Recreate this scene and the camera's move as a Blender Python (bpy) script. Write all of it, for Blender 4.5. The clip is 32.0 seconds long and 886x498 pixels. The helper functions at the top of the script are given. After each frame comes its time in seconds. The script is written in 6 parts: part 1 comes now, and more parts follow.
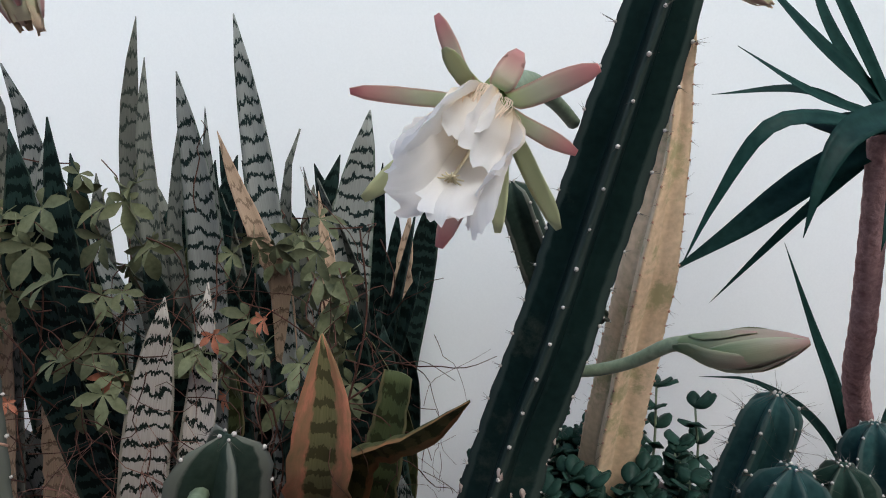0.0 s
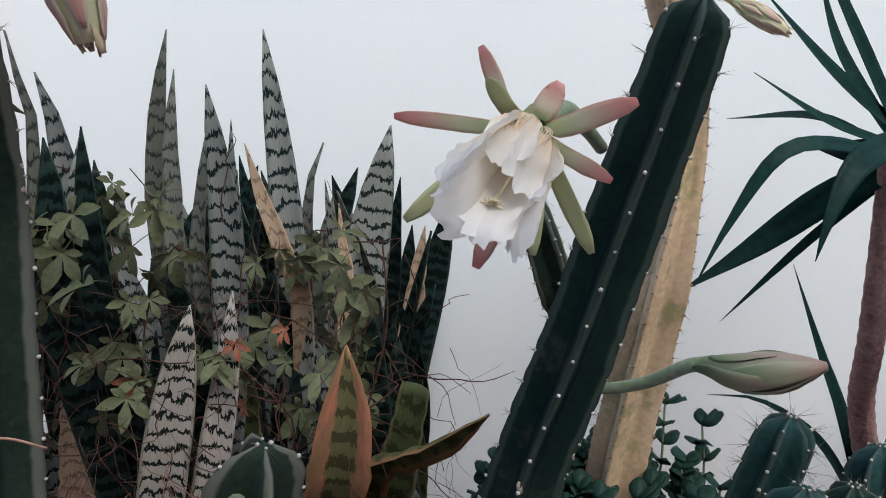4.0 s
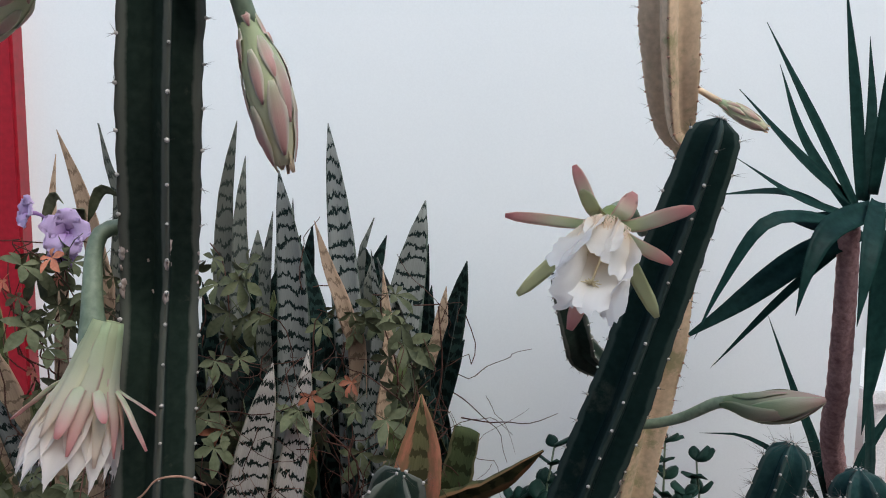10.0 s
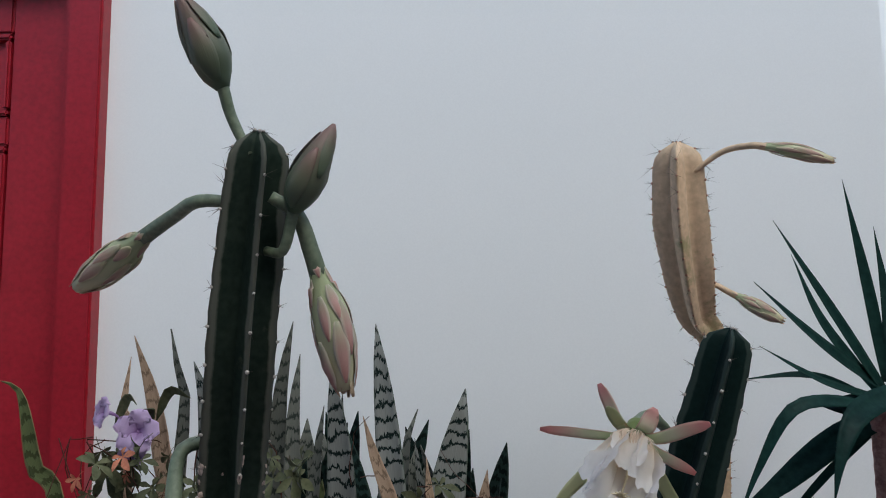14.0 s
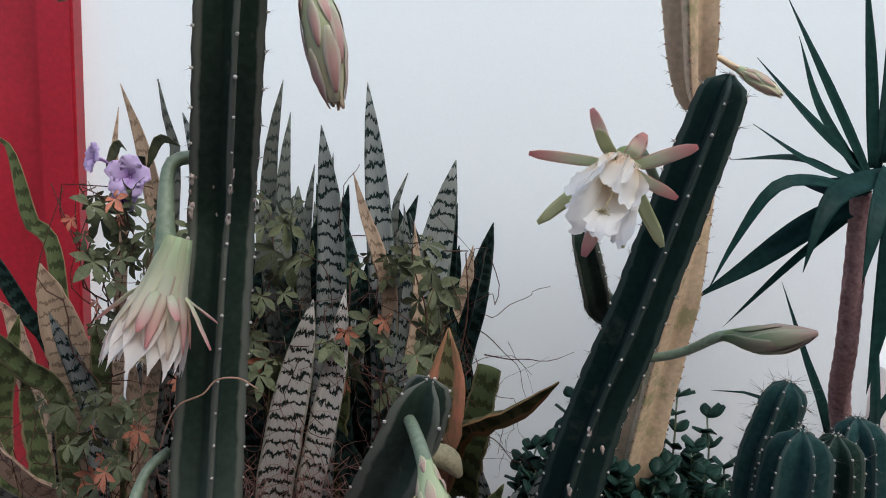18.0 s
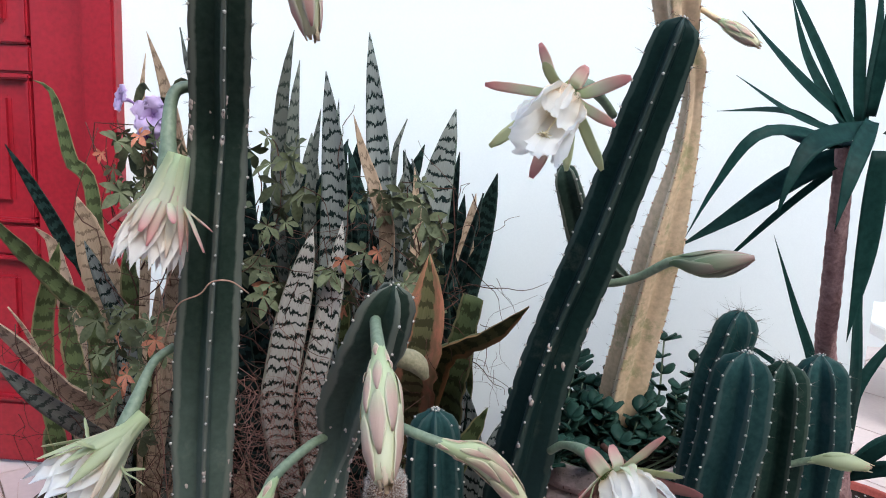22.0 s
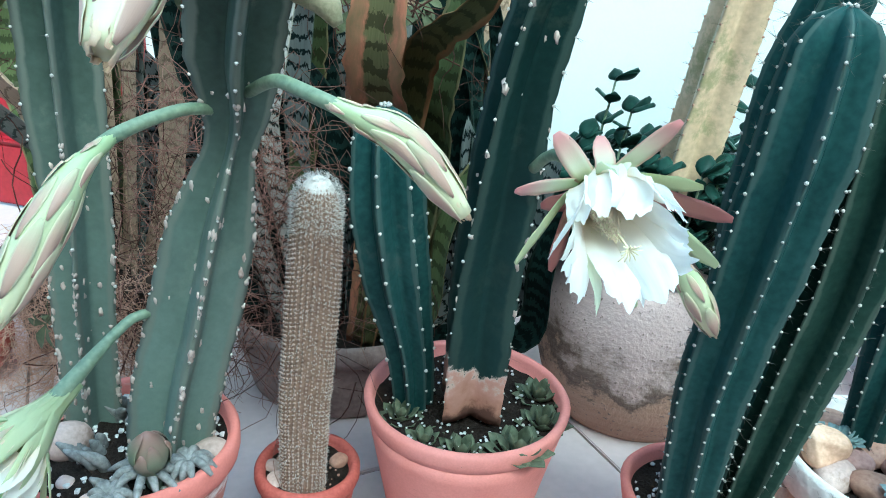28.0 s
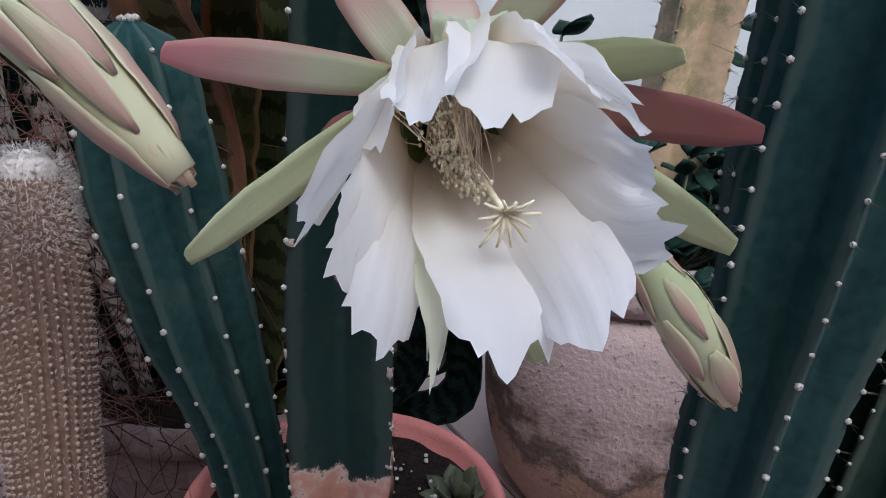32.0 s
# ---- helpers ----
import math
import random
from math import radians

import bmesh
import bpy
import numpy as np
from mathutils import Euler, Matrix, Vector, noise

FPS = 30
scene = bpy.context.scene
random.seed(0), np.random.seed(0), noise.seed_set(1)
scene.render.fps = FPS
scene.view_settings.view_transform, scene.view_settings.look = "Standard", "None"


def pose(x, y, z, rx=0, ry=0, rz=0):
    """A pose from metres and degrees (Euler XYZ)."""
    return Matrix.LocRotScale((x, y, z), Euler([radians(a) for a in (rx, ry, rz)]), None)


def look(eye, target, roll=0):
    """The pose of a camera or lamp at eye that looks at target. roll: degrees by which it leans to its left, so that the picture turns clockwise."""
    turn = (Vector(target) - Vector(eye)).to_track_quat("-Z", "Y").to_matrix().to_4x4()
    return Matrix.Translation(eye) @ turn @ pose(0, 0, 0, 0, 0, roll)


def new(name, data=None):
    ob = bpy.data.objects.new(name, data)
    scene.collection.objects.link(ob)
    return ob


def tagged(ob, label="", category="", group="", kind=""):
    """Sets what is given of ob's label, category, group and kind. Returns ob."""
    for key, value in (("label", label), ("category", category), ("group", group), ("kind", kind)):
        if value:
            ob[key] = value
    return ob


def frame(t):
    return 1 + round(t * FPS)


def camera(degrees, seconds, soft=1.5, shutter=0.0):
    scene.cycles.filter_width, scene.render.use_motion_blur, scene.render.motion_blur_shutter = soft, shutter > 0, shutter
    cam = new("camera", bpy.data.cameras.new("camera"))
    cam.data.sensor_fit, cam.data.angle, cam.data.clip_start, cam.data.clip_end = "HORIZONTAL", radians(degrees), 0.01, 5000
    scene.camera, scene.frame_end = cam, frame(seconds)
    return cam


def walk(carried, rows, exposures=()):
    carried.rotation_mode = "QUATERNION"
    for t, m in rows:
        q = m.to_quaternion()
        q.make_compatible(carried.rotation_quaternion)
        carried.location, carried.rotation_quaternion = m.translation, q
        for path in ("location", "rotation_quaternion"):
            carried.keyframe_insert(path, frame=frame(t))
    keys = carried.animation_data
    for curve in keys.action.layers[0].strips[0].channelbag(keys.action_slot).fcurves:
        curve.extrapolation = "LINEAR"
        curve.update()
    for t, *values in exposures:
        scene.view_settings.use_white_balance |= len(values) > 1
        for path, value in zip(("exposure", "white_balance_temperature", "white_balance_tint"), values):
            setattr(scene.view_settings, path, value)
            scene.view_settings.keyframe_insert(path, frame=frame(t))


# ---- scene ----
cam = camera(64.0, 32.0, 1.0)
PATH = [
    (0, (0.009, 0.038, 1.113), (-0.058, 1.999, 0.723), -0.5),
    (0.5, (0.006, 0.059, 1.112), (-0.074, 2.027, 0.768), 0.4),
    (1, (0.008, 0.069, 1.11), (-0.039, 2.034, 0.74), 0.6),
    (1.5, (0.01, 0.064, 1.112), (-0.023, 2.031, 0.75), 0.4),
    (2, (0.018, 0.058, 1.119), (-0.036, 2.021, 0.743), -0.3),
    (2.5, (0.03, 0.039, 1.136), (-0.093, 1.998, 0.752), -0.2),
    (4.5, (-0.03, 0.008, 1.122), (-0.071, 1.978, 0.785), 1.5),
    (5, (-0.033, -0.017, 1.125), (-0.061, 1.962, 0.836), 1.9),
    (5.5, (-0.04, -0.055, 1.131), (-0.102, 1.926, 0.864), 1.5),
    (6, (-0.049, -0.099, 1.139), (-0.104, 1.887, 0.908), 1.2),
    (6.5, (-0.049, -0.123, 1.142), (-0.12, 1.865, 0.932), 1.0),
    (7, (-0.046, -0.14, 1.142), (-0.107, 1.847, 0.923), 1.1),
    (7.5, (-0.06, -0.123, 1.13), (-0.161, 1.852, 0.835), 2.0),
    (8, (-0.063, -0.064, 1.131), (-0.225, 1.897, 0.775), 3.0),
    (8.5, (-0.085, -0.05, 1.139), (-0.221, 1.918, 0.806), 3.4),
    (9, (-0.118, -0.065, 1.151), (-0.069, 1.907, 0.822), 1.6),
    (9.5, (-0.148, -0.102, 1.157), (-0.104, 1.879, 0.883), 0.6),
    (10, (-0.148, -0.132, 1.166), (-0.087, 1.855, 0.945), 0.7),
    (10.5, (-0.148, -0.151, 1.17), (-0.085, 1.838, 0.973), 0.5),
    (11, (-0.149, -0.164, 1.176), (-0.081, 1.829, 1.019), 0.0),
    (11.5, (-0.149, -0.179, 1.189), (-0.09, 1.82, 1.14), -0.4),
    (12, (-0.156, -0.192, 1.211), (-0.146, 1.807, 1.276), -0.9),
    (12.5, (-0.157, -0.208, 1.227), (-0.182, 1.785, 1.388), -0.9),
    (13, (-0.157, -0.219, 1.235), (-0.185, 1.769, 1.454), -0.8),
    (13.5, (-0.154, -0.227, 1.237), (-0.197, 1.759, 1.473), -0.7),
    (15.5, (-0.156, -0.23, 1.191), (-0.165, 1.77, 1.193), 0.1),
    (16, (-0.157, -0.232, 1.172), (-0.158, 1.767, 1.097), 0.3),
    (16.5, (-0.156, -0.231, 1.155), (-0.166, 1.762, 0.988), 1.0),
    (17, (-0.156, -0.232, 1.144), (-0.183, 1.756, 0.927), 1.2),
    (17.5, (-0.157, -0.234, 1.131), (-0.18, 1.751, 0.887), 1.5),
    (18, (-0.152, -0.223, 1.12), (-0.164, 1.76, 0.857), 1.9),
    (18.5, (-0.139, -0.203, 1.11), (-0.168, 1.776, 0.818), 2.0),
    (19, (-0.111, -0.209, 1.106), (-0.164, 1.771, 0.828), 2.8),
    (19.5, (-0.098, -0.232, 1.108), (-0.227, 1.748, 0.86), 2.3),
    (20, (-0.08, -0.282, 1.102), (-0.267, 1.694, 0.858), 2.7),
    (20.5, (-0.064, -0.306, 1.091), (-0.241, 1.671, 0.845), 2.9),
    (21, (-0.055, -0.316, 1.081), (-0.225, 1.658, 0.802), 2.7),
    (21.5, (-0.052, -0.316, 1.079), (-0.201, 1.656, 0.777), 2.7),
    (22, (-0.05, -0.323, 1.073), (-0.188, 1.643, 0.735), 2.8),
    (22.5, (-0.043, -0.337, 1.049), (-0.188, 1.596, 0.558), 3.8),
    (23, (-0.041, -0.348, 1.023), (-0.168, 1.566, 0.457), 3.8),
    (23.5, (-0.031, -0.361, 0.997), (-0.144, 1.501, 0.278), 4.0),
    (24, (-0.021, -0.37, 0.977), (-0.108, 1.479, 0.22), 4.5),
    (24.5, (-0.007, -0.389, 0.966), (-0.079, 1.454, 0.192), 3.9),
    (25, (-0.003, -0.409, 0.942), (-0.073, 1.406, 0.103), 3.1),
    (25.5, (-0.012, -0.406, 0.9), (-0.021, 1.383, 0.005), 4.1),
    (27.5, (0.108, -0.143, 0.82), (-0.148, 1.681, 0.04), 6.5),
    (28, (0.141, -0.048, 0.807), (-0.293, 1.746, 0.037), 4.3),
    (28.5, (0.161, 0.046, 0.762), (-0.216, 1.855, -0.002), 4.8),
    (29, (0.169, 0.167, 0.7), (-0.184, 1.988, -0.048), 4.2),
    (29.5, (0.182, 0.241, 0.662), (-0.254, 2.058, -0.05), 1.4),
    (30, (0.185, 0.283, 0.651), (-0.267, 2.115, -0.01), 0.5),
    (30.5, (0.183, 0.295, 0.655), (-0.26, 2.141, 0.027), 0.1),
    (31, (0.187, 0.293, 0.654), (-0.288, 2.143, 0.06), -0.0),
    (31.5, (0.192, 0.291, 0.653), (-0.268, 2.135, 0.03), 0.5),
    (32, (0.193, 0.293, 0.657), (-0.249, 2.133, 0.01), 1.7),
]
EXPOSURES = [(0, 0.92, 6160, 4), (5, 0.87, 6160, 4), (7, 0.74, 6160, 4), (9, 0.77, 6060, 4), (11, 0.6, 6060, 4), (12.5, 0.2, 6060, 4), (13.5, 0.18, 6060, 4), (15.5, 0.23, 6060, 4), (16.5, 0.48, 6060, 4), (19, 0.9, 6060, 4), (21, 1.08, 6060, 4), (22.3, 1.43, 5830, 1), (23.2, 1.64, 5830, 0), (24, 2.0, 5630, -5), (25.5, 2.15, 5730, 1), (27.5, 2.25, 4920, -25), (28.5, 2.2, 4920, -25), (29.2, 1.85, 4920, -25), (30, 1.38, 5720, 5), (31, 1.2, 5720, 5), (32, 1.15, 5720, 6)]
walk(cam, [(t, look(eye, target, roll)) for t, eye, target, roll in PATH], EXPOSURES)

# ---- world and light ----
world = bpy.data.worlds.new("sky")
scene.world = world
world.use_nodes = True
wn = world.node_tree
sky = wn.nodes.new("ShaderNodeTexSky")
sky.sky_type = "NISHITA"
sky.sun_disc = False
sky.sun_elevation = radians(47)
sky.sun_rotation = radians(148)
sky.air_density, sky.dust_density = 1.0, 2.0
wn.nodes["Background"].inputs[1].default_value = 0.15
wn.links.new(sky.outputs[0], wn.nodes["Background"].inputs[0])
sun = new("sun", bpy.data.lights.new("sun", "SUN"))
sun.data.energy, sun.data.angle, sun.data.color = 1.4, radians(44), (1.0, 0.94, 0.89)
sun.matrix_world = look((1.0, -1.0, 3.2), (0, 1, 0.6))


# ---- materials ----
def nodes_of(name):
    m = bpy.data.materials.new(name)
    m.use_nodes = True
    t = m.node_tree
    return m, t, t.nodes["Principled BSDF"]


def add(t, kind, **values):
    n = t.nodes.new(kind)
    for k, v in values.items():
        n.inputs[k].default_value = v
    return n


def ramp(t, source, stops):
    r = t.nodes.new("ShaderNodeValToRGB")
    e = r.color_ramp.elements
    e[0].position, e[0].color = stops[0][0], (*stops[0][1], 1)
    e[1].position, e[1].color = stops[-1][0], (*stops[-1][1], 1)
    for p, c in stops[1:-1]:
        x = e.new(p)
        x.color = (*c, 1)
    t.links.new(source, r.inputs[0])
    return r


def mixed(t, fac, a, b, kind="MIX"):
    m = t.nodes.new("ShaderNodeMix")
    m.data_type, m.blend_type = "RGBA", kind
    for s, v in ((m.inputs[0], fac), (m.inputs[6], a), (m.inputs[7], b)):
        if hasattr(v, "links"):
            t.links.new(v, s)
        elif isinstance(v, tuple):
            s.default_value = (*v, 1)
        else:
            s.default_value = v
    return m.outputs[2]


def bumped(t, b, source, strength, distance):
    n = t.nodes.new("ShaderNodeBump")
    n.inputs["Strength"].default_value, n.inputs["Distance"].default_value = strength, distance
    t.links.new(source, n.inputs["Height"])
    t.links.new(n.outputs[0], b.inputs["Normal"])


def surface(name, dark, light, scale=20.0, rough=0.6, fine=160.0, bump=0.3, depth=0.001, vary=0.0, stain=None, stain_scale=8.0, stain_at=0.6, grain=0.35, stretch=1.0, shine=0.5, crest=None, low_tone=None, bark=None, foot=None):
    """A grained surface: large patches between two colours, fine grain and relief, an optional stain."""
    m, t, b = nodes_of(name)
    co = t.nodes.new("ShaderNodeTexCoord")
    n1 = add(t, "ShaderNodeTexNoise", Scale=scale, Detail=6.0, Roughness=0.65)
    n2 = add(t, "ShaderNodeTexNoise", Scale=fine, Detail=3.0)
    t.links.new(co.outputs["Object"], n1.inputs["Vector"])
    t.links.new(co.outputs["Object"], n2.inputs["Vector"])
    c = ramp(t, n1.outputs[0], [(0.3, dark), (0.7, light)]).outputs[0]
    c = mixed(t, grain, c, ramp(t, n2.outputs[0], [(0.3, tuple(0.6 * v for v in dark)), (0.7, tuple(min(1, 1.15 * v) for v in light))]).outputs[0])
    if stain:
        n3 = add(t, "ShaderNodeTexNoise", Scale=stain_scale, Detail=8.0, Roughness=0.7)
        mp = t.nodes.new("ShaderNodeMapping")
        mp.inputs["Scale"].default_value = (1, 1, stretch)
        t.links.new(co.outputs["Object"], mp.inputs[0])
        t.links.new(mp.outputs[0], n3.inputs["Vector"])
        f = ramp(t, n3.outputs[0], [(stain_at, (0, 0, 0)), (stain_at + 0.08, (1, 1, 1))]).outputs[0]
        c = mixed(t, f, c, stain)
    # Greyer aged skin low down, also lightened in place of brighter exposure there.
    if low_tone:
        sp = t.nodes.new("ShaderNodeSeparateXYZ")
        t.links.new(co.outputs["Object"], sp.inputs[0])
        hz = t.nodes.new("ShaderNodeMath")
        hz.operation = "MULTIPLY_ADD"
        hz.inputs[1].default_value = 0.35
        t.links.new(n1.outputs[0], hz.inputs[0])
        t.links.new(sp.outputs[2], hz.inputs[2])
        c = mixed(t, ramp(t, hz.outputs[0], [(0.5, (0.9, 0.9, 0.9)), (1.2, (0, 0, 0))]).outputs[0], c, mixed(t, n2.outputs[0], tuple(0.75 * v for v in low_tone), low_tone))
    if foot:
        base = t.nodes.new("ShaderNodeSeparateXYZ")
        t.links.new(co.outputs["Object"], base.inputs[0])
        chips = add(t, "ShaderNodeTexNoise", Scale=70.0, Detail=4.0, Roughness=0.7)
        t.links.new(co.outputs["Object"], chips.inputs["Vector"])
        low = t.nodes.new("ShaderNodeMath")
        low.operation = "MULTIPLY_ADD"
        low.inputs[1].default_value = -0.1
        t.links.new(chips.outputs[0], low.inputs[0])
        t.links.new(base.outputs[2], low.inputs[2])
        c = mixed(t, ramp(t, low.outputs[0], [(-0.01, (0.6, 0.6, 0.6)), (0.02, (0, 0, 0))]).outputs[0], c, foot)
    if crest:
        uv = t.nodes.new("ShaderNodeUVMap")
        uv.uv_map = "UVMap"
        sp2 = t.nodes.new("ShaderNodeSeparateXYZ")
        t.links.new(uv.outputs[0], sp2.inputs[0])
        edge = t.nodes.new("ShaderNodeMath")
        edge.operation = "MULTIPLY_ADD"
        edge.inputs[1].default_value = 0.3
        t.links.new(n1.outputs[0], edge.inputs[0])
        t.links.new(sp2.outputs[0], edge.inputs[2])
        c = mixed(t, ramp(t, edge.outputs[0], [(0.93, (0, 0, 0)), (1.1, (0.75, 0.75, 0.75))]).outputs[0], c, crest)
    if bark:
        bz = t.nodes.new("ShaderNodeMath")
        bz.operation = "MULTIPLY_ADD"
        bz.inputs[1].default_value = 0.16
        n4 = add(t, "ShaderNodeTexNoise", Scale=24.0, Detail=5.0, Roughness=0.65)
        t.links.new(co.outputs["Object"], n4.inputs["Vector"])
        t.links.new(n4.outputs[0], bz.inputs[0])
        t.links.new(sp.outputs[2], bz.inputs[2])
        c = mixed(t, ramp(t, bz.outputs[0], [(bark, (1, 1, 1)), (bark + 0.006, (0, 0, 0))]).outputs[0], c, ramp(t, bz.outputs[0], [(bark - 0.07, (0.16, 0.08, 0.06)), (bark - 0.045, (0.5, 0.25, 0.18)), (bark - 0.012, (0.6, 0.33, 0.26)), (bark, (0.66, 0.5, 0.43))]).outputs[0])
    if vary:
        oi = t.nodes.new("ShaderNodeObjectInfo")
        h = t.nodes.new("ShaderNodeHueSaturation")
        mr = add(t, "ShaderNodeMapRange")
        mr.inputs[3].default_value, mr.inputs[4].default_value = 1 - vary, 1 + vary
        t.links.new(oi.outputs["Random"], mr.inputs[0])
        t.links.new(mr.outputs[0], h.inputs["Value"])
        t.links.new(c, h.inputs["Color"])
        c = h.outputs[0]
    t.links.new(c, b.inputs["Base Color"])
    b.inputs["Roughness"].default_value = rough
    b.inputs["Specular IOR Level"].default_value = shine
    bumped(t, b, n2.outputs[0], bump, depth)
    return m


def banded(name, pale, dark, edge, scale=9.0, thin=0.6, rim_at=0.43, blotch=None):
    """Snake plant skin: dark zigzag bars across a pale blade, with a pale rim."""
    m, t, b = nodes_of(name)
    uv = t.nodes.new("ShaderNodeUVMap")
    uv.uv_map = "UVMap"
    oi = t.nodes.new("ShaderNodeObjectInfo")
    sep = t.nodes.new("ShaderNodeSeparateXYZ")
    t.links.new(uv.outputs[0], sep.inputs[0])
    shift = t.nodes.new("ShaderNodeVectorMath")
    shift.operation = "MULTIPLY_ADD"
    comb = t.nodes.new("ShaderNodeCombineXYZ")
    t.links.new(oi.outputs["Random"], comb.inputs[1])
    t.links.new(uv.outputs[0], shift.inputs[0])
    shift.inputs[1].default_value = (1, 1, 1)
    t.links.new(comb.outputs[0], shift.inputs[2])
    big, jag = [], []
    for sc, store in (((2.2, 2.0, 1), big), ((9.0, 4.0, 1), jag), ((26.0, 14.0, 1), jag)):
        mp = t.nodes.new("ShaderNodeMapping")
        mp.inputs["Scale"].default_value = sc
        t.links.new(shift.outputs[0], mp.inputs[0])
        n1 = add(t, "ShaderNodeTexNoise", Scale=1.0, Detail=4.0, Roughness=0.6)
        t.links.new(mp.outputs[0], n1.inputs["Vector"])
        store.append(n1.outputs["Color"])
    off = t.nodes.new("ShaderNodeVectorMath")
    off.operation = "MULTIPLY_ADD"
    t.links.new(big[0], off.inputs[0])
    off.inputs[1].default_value = (0, 0.5, 0)
    t.links.new(shift.outputs[0], off.inputs[2])
    off2 = t.nodes.new("ShaderNodeVectorMath")
    off2.operation = "MULTIPLY_ADD"
    t.links.new(jag[0], off2.inputs[0])
    off2.inputs[1].default_value = (0, 0.2, 0)
    t.links.new(off.outputs[0], off2.inputs[2])
    off3 = t.nodes.new("ShaderNodeVectorMath")
    off3.operation = "MULTIPLY_ADD"
    t.links.new(jag[1], off3.inputs[0])
    off3.inputs[1].default_value = (0, 0.16, 0)
    t.links.new(off2.outputs[0], off3.inputs[2])
    w = add(t, "ShaderNodeTexWave", Scale=scale / 5.6, Distortion=0.0)
    w.bands_direction = "Y"
    t.links.new(off3.outputs[0], w.inputs["Vector"])
    bars = ramp(t, w.outputs[1], [(thin, (1, 1, 1)), (thin + 0.13, (0, 0, 0))]).outputs[0]
    streak = t.nodes.new("ShaderNodeMapping")
    streak.inputs["Scale"].default_value = (40.0, 1.5, 1)
    t.links.new(shift.outputs[0], streak.inputs[0])
    n2 = add(t, "ShaderNodeTexNoise", Scale=1.0, Detail=3.0)
    t.links.new(streak.outputs[0], n2.inputs["Vector"])
    p = mixed(t, n2.outputs[0], tuple(0.6 * v for v in pale), tuple(min(1, 1.25 * v) for v in pale))
    c = mixed(t, bars, dark, p)
    ed = t.nodes.new("ShaderNodeMath")
    ed.operation = "ABSOLUTE"
    half = t.nodes.new("ShaderNodeMath")
    half.operation = "SUBTRACT"
    half.inputs[1].default_value = 0.5
    t.links.new(sep.outputs[0], half.inputs[0])
    t.links.new(half.outputs[0], ed.inputs[0])
    sj = t.nodes.new("ShaderNodeSeparateXYZ")
    t.links.new(jag[0], sj.inputs[0])
    er = t.nodes.new("ShaderNodeMath")
    er.operation = "MULTIPLY_ADD"
    er.inputs[1].default_value = 0.22
    t.links.new(sj.outputs[0], er.inputs[0])
    er2 = t.nodes.new("ShaderNodeMath")
    er2.operation = "ADD"
    er2.inputs[1].default_value = -0.11
    t.links.new(ed.outputs[0], er.inputs[2])
    t.links.new(er.outputs[0], er2.inputs[0])
    rim = ramp(t, er2.outputs[0], [(rim_at, (0, 0, 0)), (rim_at + 0.045, (1, 1, 1))]).outputs[0]
    if blotch:
        rag = t.nodes.new("ShaderNodeMapping")
        rag.inputs["Scale"].default_value = (3.0, 1.1, 1)
        t.links.new(shift.outputs[0], rag.inputs[0])
        n3 = add(t, "ShaderNodeTexNoise", Scale=1.0, Detail=6.0, Roughness=0.7)
        t.links.new(rag.outputs[0], n3.inputs["Vector"])
        spots = ramp(t, n3.outputs[0], [(0.42, (0, 0, 0)), (0.5, (0.55, 0.55, 0.55)), (0.66, (1, 1, 1))]).outputs[0]
        edge = mixed(t, spots, edge, blotch)
    c = mixed(t, rim, c, edge)
    h = t.nodes.new("ShaderNodeHueSaturation")
    mr = add(t, "ShaderNodeMapRange")
    mr.inputs[3].default_value, mr.inputs[4].default_value = 0.7, 1.25
    t.links.new(oi.outputs["Random"], mr.inputs[0])
    t.links.new(mr.outputs[0], h.inputs["Value"])
    t.links.new(c, h.inputs["Color"])
    t.links.new(h.outputs[0], b.inputs["Base Color"])
    b.inputs["Roughness"].default_value = 0.5
    b.inputs["Specular IOR Level"].default_value = 0.06
    bumped(t, b, n2.outputs[0], 0.25, 0.001)
    return m


